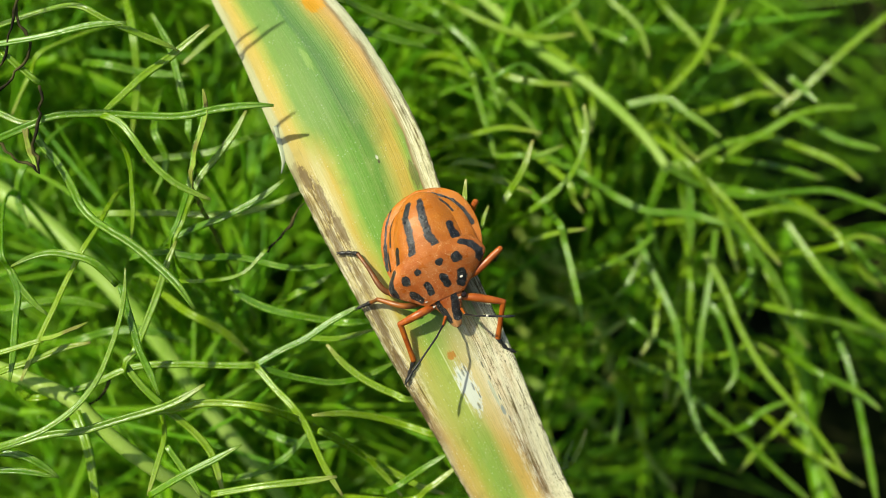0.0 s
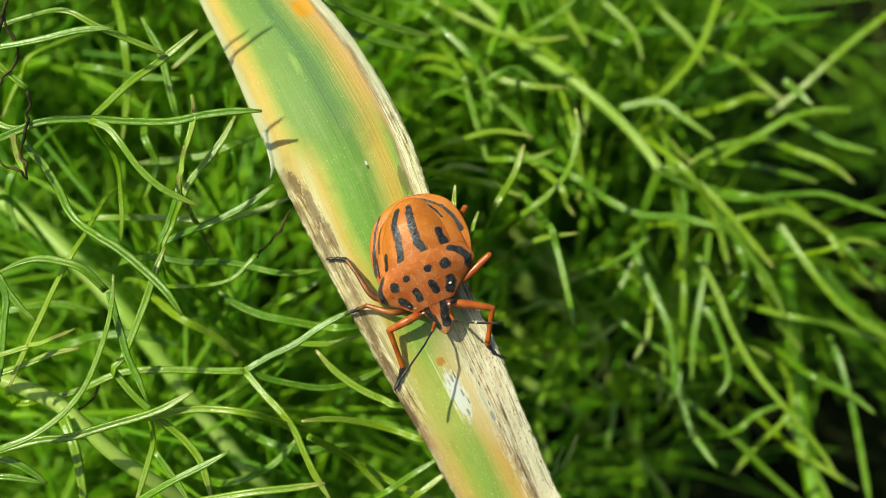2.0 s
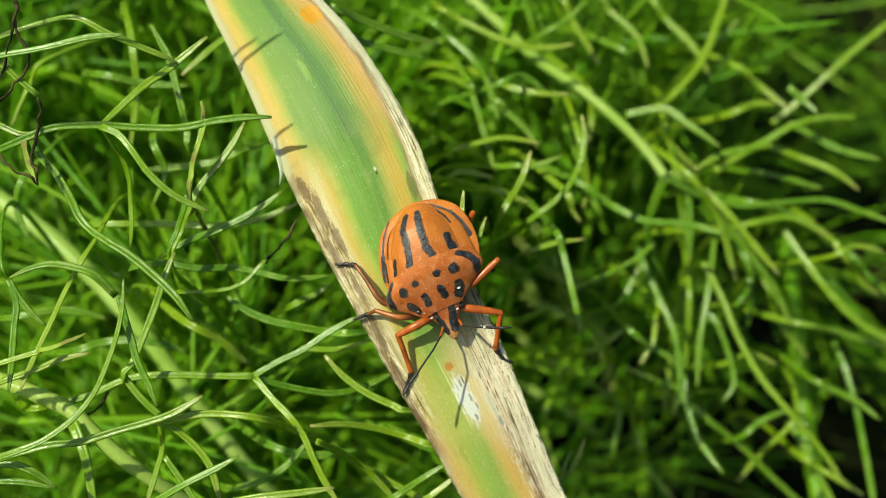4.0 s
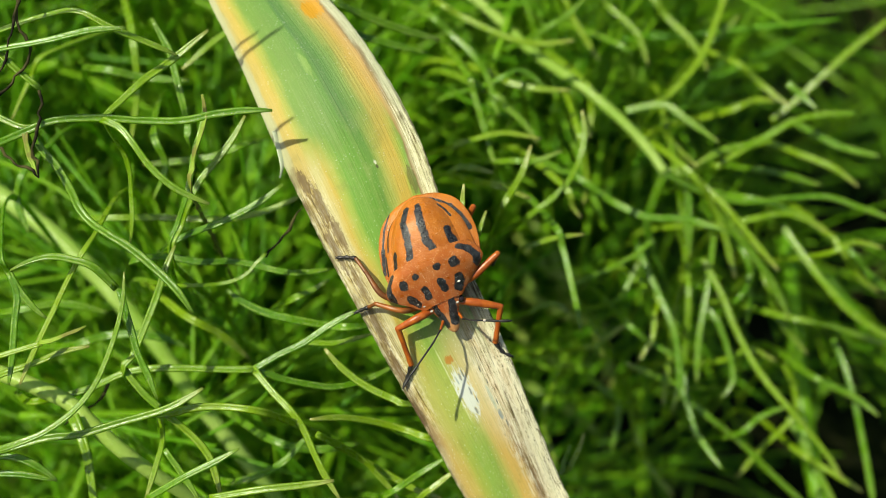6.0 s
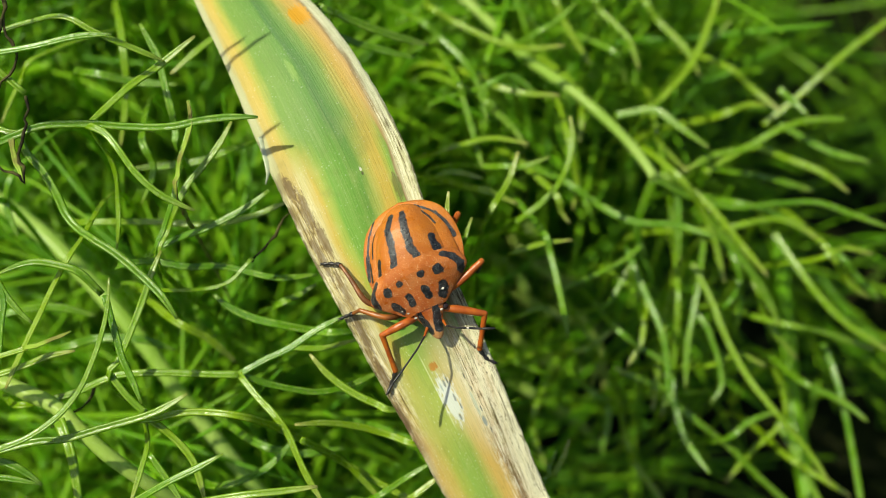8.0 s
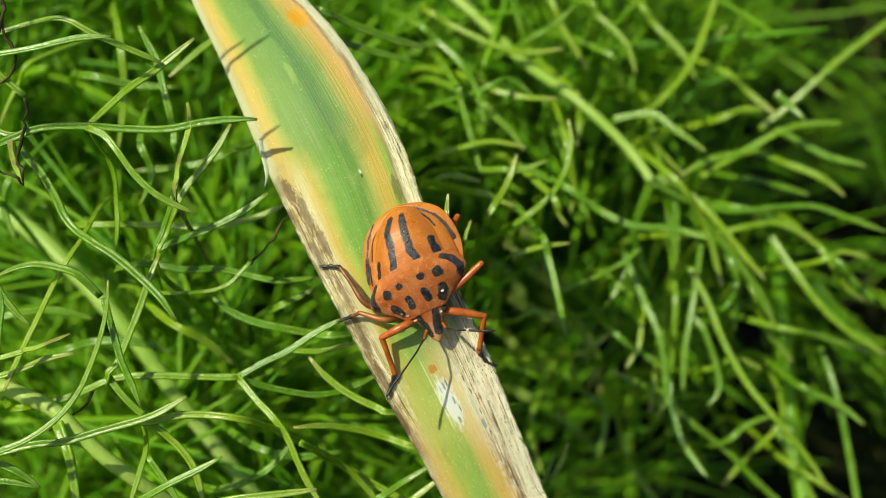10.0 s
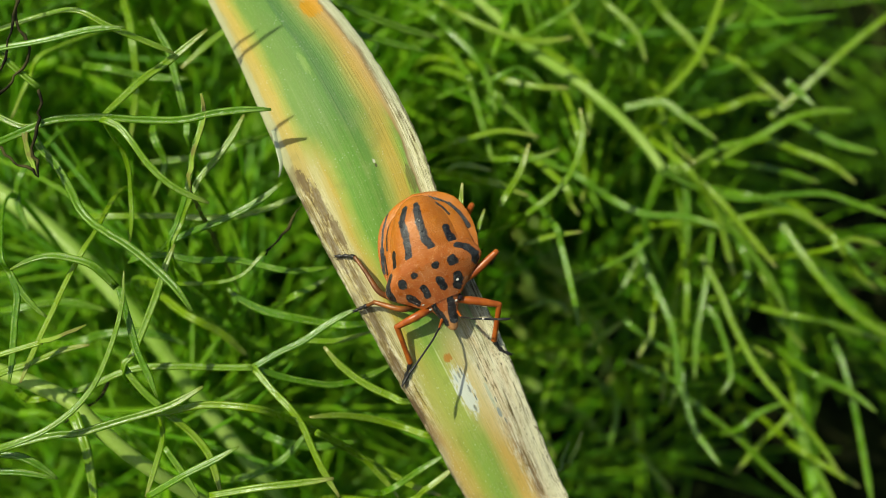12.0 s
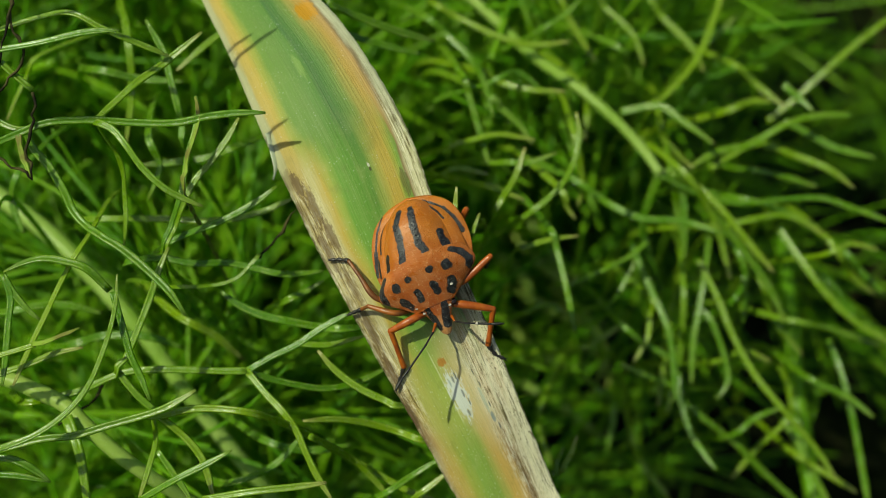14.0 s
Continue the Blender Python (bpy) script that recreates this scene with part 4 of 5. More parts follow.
strand(fennel_b, 0.80, [(8.4, 95.0, 0.2), (13.0, 95.0, -2.6), (15.7, 95.0, -8.1)], rooted=True)
strand(fennel_b, 0.37, [(-1.7, 30.0, 26.7), (0.8, 29.0, 24.5), (3.4, 28.0, 21.9), (5.2, 28.0, 18.9), (6.2, 28.0, 15.0)], rooted=True)
strand(fennel_b, 0.39, [(-0.5, 36.0, 29.2), (2.1, 35.0, 27.5), (7.3, 34.0, 24.9), (11.2, 34.0, 24.1), (15.1, 34.0, 24.5)], rooted=True)
strand(fennel_b, 0.41, [(14.1, 45.0, 33.0), (16.2, 44.0, 28.6), (19.2, 44.0, 23.8)], rooted=True)
strand(fennel_b, 0.40, [(18.6, 42.0, 31.7), (20.0, 41.0, 29.8), (23.2, 40.0, 26.4), (24.6, 40.0, 22.6)], rooted=True)
strand(fennel_b, 0.42, [(26.1, 50.0, 33.3), (28.2, 49.0, 30.2), (31.6, 48.0, 26.4), (33.5, 48.0, 22.9)], rooted=True)
strand(fennel_b, 0.42, [(33.6, 50.0, 26.5), (35.4, 50.0, 28.1), (37.7, 50.0, 30.4)], rooted=True)
strand(fennel_b, 0.38, [(4.0, 32.0, 21.0), (7.3, 31.0, 19.3), (10.9, 30.0, 18.4), (14.3, 30.0, 18.3)], rooted=True)
strand(fennel_b, 0.37, [(5.7, 28.0, 17.6), (6.8, 28.0, 16.4), (9.0, 28.0, 14.4), (10.5, 28.0, 12.2)], rooted=True)
strand(fennel_b, 0.36, [(2.9, 26.0, 19.2), (3.3, 26.0, 17.9), (4.6, 26.0, 13.6), (5.8, 26.0, 9.3)], rooted=True)
strand(fennel_b, 0.41, [(25.4, 40.0, 17.6), (27.6, 42.0, 19.4), (31.7, 45.0, 24.0), (34.4, 48.0, 29.3), (36.5, 50.0, 34.7)], rooted=True)
strand(fennel_b, 0.35, [(0.7, 24.0, 8.7), (2.5, 23.0, 9.2), (5.5, 23.0, 8.6)], rooted=True)
strand(fennel_b, 0.35, [(4.9, 22.0, 7.4), (6.9, 21.0, 6.7), (9.3, 21.0, 5.8)], rooted=True)
strand(fennel_b, 0.35, [(6.8, 24.0, 9.9), (9.7, 23.0, 9.8), (12.7, 23.0, 10.9)], rooted=True)
strand(fennel_b, 0.37, [(13.2, 28.0, 7.7), (14.4, 28.0, 5.2), (15.3, 28.0, 4.0)], rooted=True)
strand(fennel_b, 0.40, [(17.0, 40.0, 20.5), (17.8, 40.0, 17.1), (17.5, 40.0, 13.7)], rooted=True)
strand(fennel_b, 0.40, [(26.8, 42.0, 16.6), (27.5, 42.0, 13.9), (30.9, 42.0, 10.5)], rooted=True)
strand(fennel_b, 0.40, [(33.8, 40.0, 3.6), (41.3, 40.0, 4.9), (46.0, 40.0, 2.7)], rooted=True)
strand(fennel_b, 0.33, [(46.0, 40.0, 0.2), (49.3, 40.0, 1.5), (52.6, 40.0, 0.8)], rooted=True)
strand(fennel_b, 0.34, [(34.9, 42.0, -6.0), (37.0, 42.0, -3.2), (37.3, 43.0, 0.2)], rooted=True)
strand(fennel_b, 0.33, [(19.7, 40.0, -5.9), (21.7, 40.0, -4.5), (23.7, 40.0, -0.5)], rooted=True)
strand(fennel_b, 0.33, [(21.4, 38.0, -7.8), (24.7, 38.0, -10.4), (28.4, 38.0, -12.4)], rooted=True)
strand(fennel_b, 0.33, [(17.0, 40.0, -11.2), (19.7, 40.0, -9.9), (22.4, 40.0, -7.9)], rooted=True)
strand(fennel_b, 0.34, [(35.6, 42.0, -21.7), (38.1, 41.0, -19.5), (41.5, 41.0, -18.1)], rooted=True)
strand(fennel_b, 0.42, [(36.1, 50.0, 18.2), (39.7, 50.0, 19.6), (43.3, 50.0, 19.6)], rooted=True)
strand(fennel_b, 0.42, [(36.8, 50.0, 24.7), (40.4, 50.0, 21.8), (43.5, 48.0, 18.7)], rooted=True)
strand(fennel_b, 0.40, [(11.5, 38.0, 26.2), (14.8, 38.0, 28.2), (16.8, 38.0, 30.2)], rooted=True)
strand(fennel_b, 0.33, [(9.4, 38.0, -7.1), (12.6, 36.0, -5.7), (15.2, 36.0, -7.0)], rooted=True)
strand(fennel_b, 0.36, [(13.7, 50.0, -17.8), (13.0, 50.0, -22.1), (14.5, 50.0, -26.4)], rooted=True)
strand(fennel_b, 0.37, [(25.3, 55.0, -22.8), (26.8, 55.0, -27.2), (30.4, 55.0, -31.7)], rooted=True)
strand(fennel_b, 0.37, [(20.1, 55.0, -16.8), (23.1, 55.0, -19.8), (22.3, 55.0, -25.7)], rooted=True)
strand(fennel_b, 0.35, [(28.7, 45.0, -7.5), (28.0, 45.0, -13.0), (27.3, 45.0, -18.6)], rooted=True)
strand(fennel_b, 0.34, [(33.6, 42.0, -12.8), (37.0, 42.0, -11.4), (40.4, 42.0, -12.8)], rooted=True)
strand(fennel_b, 0.36, [(50.5, 48.0, 0.9), (53.3, 48.0, -2.0), (56.2, 48.0, -4.8)], rooted=True)
strand(fennel_b, 0.41, [(38.0, 46.0, 10.7), (42.2, 46.0, 10.0), (47.1, 46.0, 8.6)], rooted=True)
strand(fennel_b, 0.36, [(29.39, 40.0, -3.1), (29.25, 41.5, -11.9), (28.01, 43.0, -19.22)], rooted=True)
strand(fennel_b, 0.33, [(26.01, 38.0, -5.77), (27.27, 39.5, -8.44), (28.28, 41.0, -11.24)], rooted=True)
strand(fennel_b, 0.36, [(30.29, 42.0, -17.8), (36.55, 43.5, -22.96), (40.58, 45.0, -26.88), (45.8, 46.5, -31.51)], rooted=True)
strand(fennel_b, 0.34, [(43.37, 44.0, -18.77), (39.46, 45.5, -23.9), (36.81, 47.0, -27.78)], rooted=True)
strand(fennel_b, 0.40, [(42.15, 42.0, -7.62), (48.06, 43.5, -8.88), (54.42, 45.0, -10.93)], rooted=True)
strand(fennel_b, 0.38, [(27.38, 38.0, 10.55), (28.51, 39.5, 5.62), (29.93, 41.0, -0.15)], rooted=True)
strand(fennel_b, 0.38, [(28.05, 37.0, 10.47), (32.51, 38.5, 4.71), (35.03, 40.0, -2.78)], rooted=True)
strand(fennel_b, 0.42, [(36.4, 42.0, 6.91), (41.91, 43.5, 5.58), (47.16, 45.0, 2.84)], rooted=True)
strand(fennel_b, 0.40, [(20.87, 40.0, 25.15), (22.76, 41.5, 23.02), (23.32, 43.0, 21.19)], rooted=True)
strand(fennel_b, 0.34, [(5.61, 28.0, 18.9), (8.79, 29.5, 20.34), (12.35, 31.0, 18.01)], rooted=True)
strand(fennel_b, 0.34, [(15.29, 32.0, 14.31), (16.59, 33.5, 8.67), (16.23, 35.0, 5.51)], rooted=True)
strand(fennel_b, 0.36, [(36.05, 42.0, 0.92), (37.76, 43.5, -4.58), (37.43, 45.0, -8.8)], rooted=True)
strand(fennel_b, 0.40, [(46.93, 42.0, 2.24), (50.82, 43.5, -2.56), (53.94, 45.0, -4.68)], rooted=True)
strand(fennel_b, 0.38, [(39.27, 44.0, -2.53), (41.38, 45.5, -7.44), (45.63, 47.0, -12.46)], rooted=True)
strand(fennel_b, 0.36, [(18.8, 46.0, -8.8), (20.73, 47.5, -12.42), (20.21, 49.0, -16.11)], rooted=True)


# stems that carry the plants, from the soil up
def stem(owner, tops, r):
    base = owner.location
    foot = Vector((rng.uniform(-.01, .01), rng.uniform(-.01, .01), 0.0))
    top = Vector(tops) - base
    bend = foot.lerp(top, 0.5) + Vector((rng.uniform(-.015, .015), rng.uniform(0, .02), 0.01))
    line = smooth_line([foot, bend, top], 0.002)
    v, f = tube(line, np.linspace(r, r * 0.55, len(line)), 10)
    part("stem", v, f, fennel_deep, owner)


def frond_mesh(seed):
    """A feathery frond in its own space: stalk along +y, about 60 mm, divided three times into threads."""
    g = random.Random(seed)
    verts, faces = [], []

    def add(pts, r0, r1, step):
        line = smooth_line(pts, step)
        v, f = tube(line, np.linspace(r0, r1, len(line)), 5, 0.8)
        faces.extend(tuple(i + len(verts) for i in q) for q in f)
        verts.extend(v)
        return line

    def axis(start, way, length, bend):
        a = Vector(start)
        b = a + way * length * 0.5 + bend * length * 0.12
        c = a + way * length + bend * length * 0.35
        return [a, b, c]

    def rand_dir():
        return Vector((g.gauss(0, 1), g.gauss(0, 1), g.gauss(0, 1))).normalized()

    def fork(way, angle):
        side = way.cross(rand_dir()).normalized()
        return (way * math.cos(angle) + side * math.sin(angle)).normalized()

    main = add(axis((0, 0, 0), Vector((0, 1, 0)), 0.062, Vector((g.uniform(-.6, .6), 0, g.uniform(-.5, .1)))), 0.00075, 0.0004, 0.003)
    for i in range(3, len(main) - 1, 4):
        here = Vector(main[i])
        way = (Vector(main[i + 1]) - Vector(main[i - 1])).normalized()
        for _ in range(2):
            l1 = g.uniform(0.020, 0.036) * (1.15 - 0.6 * i / len(main))
            w1 = fork(way, radians(g.uniform(25, 55)))
            sub = add(axis(here, w1, l1, rand_dir()), 0.00046, 0.00036, 0.002)
            for j in range(3, len(sub), 3):
                p = Vector(sub[j])
                w2 = (Vector(sub[min(j + 1, len(sub) - 1)]) - Vector(sub[j - 1])).normalized()
                for _ in range(g.choice((1, 2, 2))):
                    l2 = g.uniform(0.013, 0.030)
                    w3 = fork(w2, radians(g.uniform(12, 38)))
                    thread = axis(p, w3, l2, rand_dir())
                    line = smooth_line(thread, 0.0016)
                    v, f = tube(line, 0.00034 * np.clip(np.linspace(1, 0.1, len(line)) * 4, 0, 1) ** 0.7, 5, 0.8)
                    faces.extend(tuple(k + len(verts) for k in q) for q in f)
                    verts.extend(v)
    me = bpy.data.meshes.new("frond")
    me.from_pydata([tuple(map(float, v)) for v in verts], [], faces)
    me.materials.append(fennel_deep)
    me.polygons.foreach_set("use_smooth", [True] * len(me.polygons))
    return me, np.array([tuple(v) for v in verts])


FRONDS = [frond_mesh(100 + i) for i in range(7)]
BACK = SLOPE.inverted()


def scatter_fronds(owner, count, u_range, w_range, v_range, nearest, seed, sizes=(0.8, 1.25), above=-1000):
    g = random.Random(seed)
    base = owner.location
    done = tries = 0
    while done < count and tries < count * 30:
        tries += 1
        me, pts = g.choice(FRONDS)
        u, w, v = g.uniform(*u_range), g.uniform(*w_range), g.uniform(*v_range)
        foot = slope(u, w, v)
        if foot.z < 0.02 or (u > 18 and v < -6) or (u > 36 and v > 13 and w < 118):      # the open side of the stand
            continue
        way = Vector((g.gauss(0, 0.8), g.gauss(-0.1, 0.6), g.gauss(0.55, 0.5))).normalized()
        m = Matrix.Translation(foot) @ way.to_track_quat("Y", "Z").to_matrix().to_4x4() @ pose(0, 0, 0, 0, g.uniform(0, 360), 0) @ Matrix.Scale(g.uniform(*sizes), 4)
        both = np.array(BACK @ m)
        depth = pts @ both[1, :3] + both[1, 3]
        low = pts @ np.array(m)[2, :3] + m[2][3]
        rise = pts @ both[2, :3] + both[2, 3]
        bare = (pts @ both[0, :3] + both[0, 3] > 60 * MM) & (rise > 20 * MM) & (depth < 0.225)
        fall = 0.2 - depth                       # sunlight reaches the gap beside the leaf
        over, drop = pts @ both[0, :3] + both[0, 3] + 0.68 * fall, rise - 0.56 * fall
        gap = ((fall > 0) & (over > 0.012) & (over < 0.029) & (drop < 0.003) & (drop > -0.019)).mean()
        open_side = ((pts @ both[0, :3] + both[0, 3] > 0.09 * depth) & (rise < -0.10 * depth)).mean()
        if open_side > 0.42 or gap > 0.03 or bare.any() or depth.min() < (110 + nearest) * MM or low.min() < 0.008 or rise.min() < above * MM:
            continue
        ob = new("frond", me)
        ob.parent = owner
        ob.matrix_basis = Matrix.Translation(-base) @ m
        if done % 3 == 0 and w > 20:
            stem(owner, foot, g.uniform(0.0008, 0.0016))
        done += 1


scatter_fronds(fennel_a, 24, (-72, -24), (40, 88), (-46, 36), 30, 21)
scatter_fronds(fennel_b, 24, (4, 62), (72, 120), (-40, 45), 56, 22)
scatter_fronds(fennel_c, 62, (-100, 66), (95, 175), (-75, 85), 66, 23, (1.0, 1.5))
scatter_fronds(fennel_a, 22, (-75, -12), (45, 100), (-75, -20), 34, 24)
scatter_fronds(fennel_a, 4, (-52, -10), (24, 44), (-34, 26), 16, 25, (0.62, 0.78))
scatter_fronds(fennel_b, 4, (6, 26), (40, 70), (-6, 24), 24, 26, (0.7, 0.9))
scatter_fronds(fennel_b, 9, (4, 34), (72, 105), (-24, 14), 58, 28, (1.0, 1.4))
scatter_fronds(fennel_c, 9, (24, 62), (125, 160), (2, 44), 100, 33, (0.7, 1.0))


def outskirts(count, seed):
    """Low fennel around the spot, outside the view, that closes the place."""
    g = random.Random(seed)
    owner = plant(-160, 120, "low feathery fennel spreading over the soil")
    for _ in range(count):
        a, r = g.uniform(0, 2 * math.pi), g.uniform(0.16, 0.55)
        x, y = r * math.cos(a), 0.16 + r * math.sin(a)
        if y < 0.02 and abs(x) < 0.12:
            continue
        ob = new("frond", g.choice(FRONDS)[0])
        ob.parent = owner
        way = Vector((g.gauss(0, 0.45), g.gauss(0, 0.45), 1)).normalized()
        ob.matrix_basis = Matrix.Translation(Vector((x, y, 0.0)) - owner.location) @ way.to_track_quat("Y", "Z").to_matrix().to_4x4() @ pose(0, 0, 0, 0, g.uniform(0, 360), 0) @ Matrix.Scale(g.uniform(1.2, 1.9) * (0.42 if 0.03 < x < 0.26 and y > 0.1 else 1.0), 4)


outskirts(150, 31)

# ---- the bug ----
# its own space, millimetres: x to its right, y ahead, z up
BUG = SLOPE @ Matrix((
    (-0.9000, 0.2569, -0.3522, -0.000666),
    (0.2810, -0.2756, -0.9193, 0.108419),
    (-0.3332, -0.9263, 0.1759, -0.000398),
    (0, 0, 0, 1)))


def bug_material(name, rear, front):
    n = Nodes(name)
    c = n.coords()
    ahead = n.step(n.math("ADD", n.split(c)[1], n.math("MULTIPLY", n.noise(400, c), 0.002)), -0.0025, 0.0045)
    dark, light, blush = [n.mix(ahead, a, b) for a, b in zip(rear, front)]
    mark = n.attribute("mark")
    base = n.mix(n.step(n.noise(500, c, 4.0), 0.3, 0.7), dark, light)
    base = n.mix(n.math("MULTIPLY", n.step(n.noise(160, c), 0.5, 0.75), 0.5), base, blush)
    pit = n.voronoi(7800, c)
    base = n.mix(n.step(pit, 0.38, 0.10, 0.0, 0.14), base, (0.22, 0.04, 0.006))
    # pale granules of the shell, with their glints painted in as well
    glint_speck = n.math("MULTIPLY", n.step(n.voronoi(8200, c), 0.34, 0.14), n.step(n.noise(1900, c), 0.42, 0.56))
    glint_speck = n.math("MULTIPLY", glint_speck, n.math("ADD", 0.35, n.math("MULTIPLY", ahead, 0.65)))
    base = n.mix(n.step(n.split(c)[1], 0.0042, 0.0050, 0.0, 0.65), base, (0.60, 0.32, 0.12))
    base = n.mix(n.math("MULTIPLY", ahead, n.step(n.noise(900, c, 5.0), 0.42, 0.68, 0.05, 0.34)), base, (0.60, 0.27, 0.12))
    base = n.mix(n.math("MULTIPLY", glint_speck, 0.85), base, (0.82, 0.62, 0.38))
    black = n.mix(n.step(n.noise(2400, c, 3.0), 0.35, 0.7), (0.006, 0.006, 0.007), (0.03, 0.032, 0.034))
    # grey specks paint the beaded sparkle onto the black marks
    black = n.mix(n.math("MULTIPLY", glint_speck, 0.6), black, (0.45, 0.45, 0.45))
    ragged = n.math("ADD", mark, n.math("ADD", n.math("MULTIPLY", n.math("SUBTRACT", n.noise(3000, c, 4.0, 0.65), 0.5), 0.6), n.math("MULTIPLY", n.math("SUBTRACT", n.noise(1200, c), 0.5), 0.5)))
    col = n.mix(n.step(ragged, 0.42, 0.58), base, black)
    grains = n.math("MULTIPLY", n.step(pit, 0.42, 0.05), n.math("ADD", 0.35, n.math("MULTIPLY", ahead, 0.65)))
    wrinkle = n.noise(1.0, n.stretch(c, (350.0, 1500.0, 700.0)), 3.0)
    n.bump(n.math("ADD", n.math("ADD", grains, n.math("MULTIPLY", wrinkle, 1.6)), n.math("MULTIPLY", n.noise(4200, c, 4.0, 0.65), 1.2)), 0.00004, 1.0)
    return n.finish(col, n.step(n.noise(1500, c), 0.3, 0.7, 0.26, 0.46), n.step(ragged, 0.42, 0.58, 0.38, 0.45))


def leg_material(name, a, b, rough):
    n = Nodes(name)
    c = n.coords()
    n.bump(n.noise(4000, c), 0.00003)
    col = n.mix(n.step(n.noise(900, c, 3.0), 0.35, 0.7), a, b)
    col = n.mix(n.math("MULTIPLY", n.step(n.voronoi(3600, c), 0.22, 0.10), n.step(n.noise(700, c), 0.45, 0.6, 0.0, 0.7)), col, (0.05, 0.018, 0.006))
    return n.finish(col, rough, 0.5)


shell = bug_material("orange_shell", ((0.36, 0.104, 0.006), (0.45, 0.148, 0.010), (0.35, 0.080, 0.006)), ((0.33, 0.068, 0.006), (0.43, 0.106, 0.010), (0.30, 0.046, 0.006)))
leg_orange = leg_material("leg_orange", (0.29, 0.058, 0.006), (0.41, 0.105, 0.009), 0.36)
leg_brown = leg_material("leg_brown", (0.13, 0.045, 0.010), (0.33, 0.10, 0.014), 0.4)
leg_black = leg_material("leg_black", (0.006, 0.006, 0.006), (0.03, 0.025, 0.022), 0.4)
eye_black = leg_material("eye_black", (0.01, 0.006, 0.006), (0.03, 0.012, 0.01), 0.2)
joint_white = leg_material("joint_white", (0.44, 0.40, 0.34), (0.62, 0.58, 0.50), 0.5)

# profiles along y: half width, height on the midline, height at the margin
PRONOTUM = [(0.2, 1.2, 1.9, 2.5, 3.4, 4.2), (3.9, 4.5, 4.62, 4.05, 2.8, 1.75), (2.87, 2.75, 2.4, 2.05, 1.5, 0.95), (0.9, 0.9, 0.85, 0.7, 0.5, 0.4)]
SCUTELLUM = [(-5.5, -5.3, -4.8, -3.8, -2.5, -1, 0.4, 0.8), (0.05, 0.95, 1.75, 2.45, 3.1, 3.45, 3.65, 3.7), (0.9, 1.15, 1.6, 2.2, 2.68, 2.85, 2.85, 2.8), (0.8, 0.7, 0.6, 0.6, 0.6, 0.7, 0.8, 0.85)]
HEAD = [(3.9, 4.4, 5.0, 6.0, 6.45, 6.62), (1.6, 1.42, 1.02, 0.62, 0.36, 0.10), (0.95, 0.75, 0.4, -0.15, -0.45, -0.6), (0.3, 0.2, -0.05, -0.5, -0.7, -0.75)]
ABDOMEN = [(-5.75, -5.55, -5.05, -4.1, -2.5, -0.8, 0.8, 2.0, 2.6), (0.1, 1.4, 2.58, 3.68, 4.38, 4.6, 4.4, 3.9, 3.2), (0.7, 0.8, 0.9, 1.0, 1.1, 1.1, 1.1, 1.0, 0.9), (0.35, 0.35, 0.35, 0.35, 0.35, 0.35, 0.4, 0.4, 0.4)]

FOREWING = [(-4.95, -4.6, -3.9, -2.5, -1.0, 0.6, 1.4), (0.6, 1.8, 2.8, 3.6, 4.0, 4.2, 4.0), (1.2, 1.35, 1.55, 1.75, 1.9, 2.0, 1.9), (0.62, 0.62, 0.66, 0.72, 0.78, 0.82, 0.85)]

SCUTELLUM_MARKS = [
    ([(0.62, -4.3), (1.03, -3.2), (0.88, -1.52), (1.08, 0.2)], 0.35), ([(-0.46, -4.35), (-0.62, -2.53), (-0.73, -0.92), (-1.07, -0.05)], 0.36),
    ([(-2.49, -1.55), (-2.64, -0.62), (-2.79, -0.03)], 0.32), ([(2.61, -0.85), (2.94, 0.55)], 0.25)]
# the two thin lines beside the shield paint the dark gap under its edge
FOREWING_MARKS = [([(-1.2, -4.75), (-1.95, -4.2), (-2.5, -3.5), (-2.9, -2.7)], 0.08), ([(2.0, -4.75), (2.7, -3.9), (3.15, -2.9), (3.4, -1.6)], 0.09), ([(3.85, -1.2), (3.95, 0.4)], 0.12)]
PRONOTUM_MARKS = [
    ([(-3.1, 0.35), (-3.72, 0.7), (-4.17, 1.36), (-4.05, 2.02)], 0.31), ([(3.51, 0.98), (4.1, 1.73), (4.1, 2.75)], 0.35), ([(2.53, 2.03), (2.43, 2.06)], 0.39),
    ([(1.2, 1.74), (1.08, 1.73)], 0.28), ([(-0.88, 1.53), (-0.99, 1.51)], 0.28), ([(-2.31, 1.53), (-2.48, 1.48)], 0.39), ([(0.85, 2.93), (0.81, 3.46)], 0.31),
    ([(-0.72, 2.69), (-0.78, 3.17)], 0.33), ([(-2.28, 2.72), (-1.88, 3.39)], 0.34), ([(2.44, 3.21), (1.96, 3.7)], 0.31)]
HEAD_MARKS = [([(0.8, 4.05), (0.65, 4.94), (0.42, 5.88)], 0.33), ([(-0.9, 4.0), (-0.66, 4.79), (-0.36, 5.84)], 0.33)]
ABDOMEN_MARKS = [([(-1.4, -5.0), (-2.3, -4.35), (-3.0, -3.7)], 0.12), ([(-3.0, -3.7), (-3.6, -2.6), (-4.05, -1.3)], 0.24), ([(4.0, -1.9), (4.3, -0.1)], 0.26), ([(2.7, -4.9), (3.5, -3.6), (3.95, -2.2)], 0.11)]


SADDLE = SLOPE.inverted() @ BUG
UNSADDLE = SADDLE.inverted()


def settle(p, share=1.0):
    """Lowers a point of the body (millimetres) towards the leaf, the head most."""
    q = SADDLE @ (Vector(p) * MM)
    q *= 1 + share * MM * (1.6 - 160 * q.z + 250 * (q.x + 0.0007)) / q.y
    return tuple((UNSADDLE @ q) / MM)


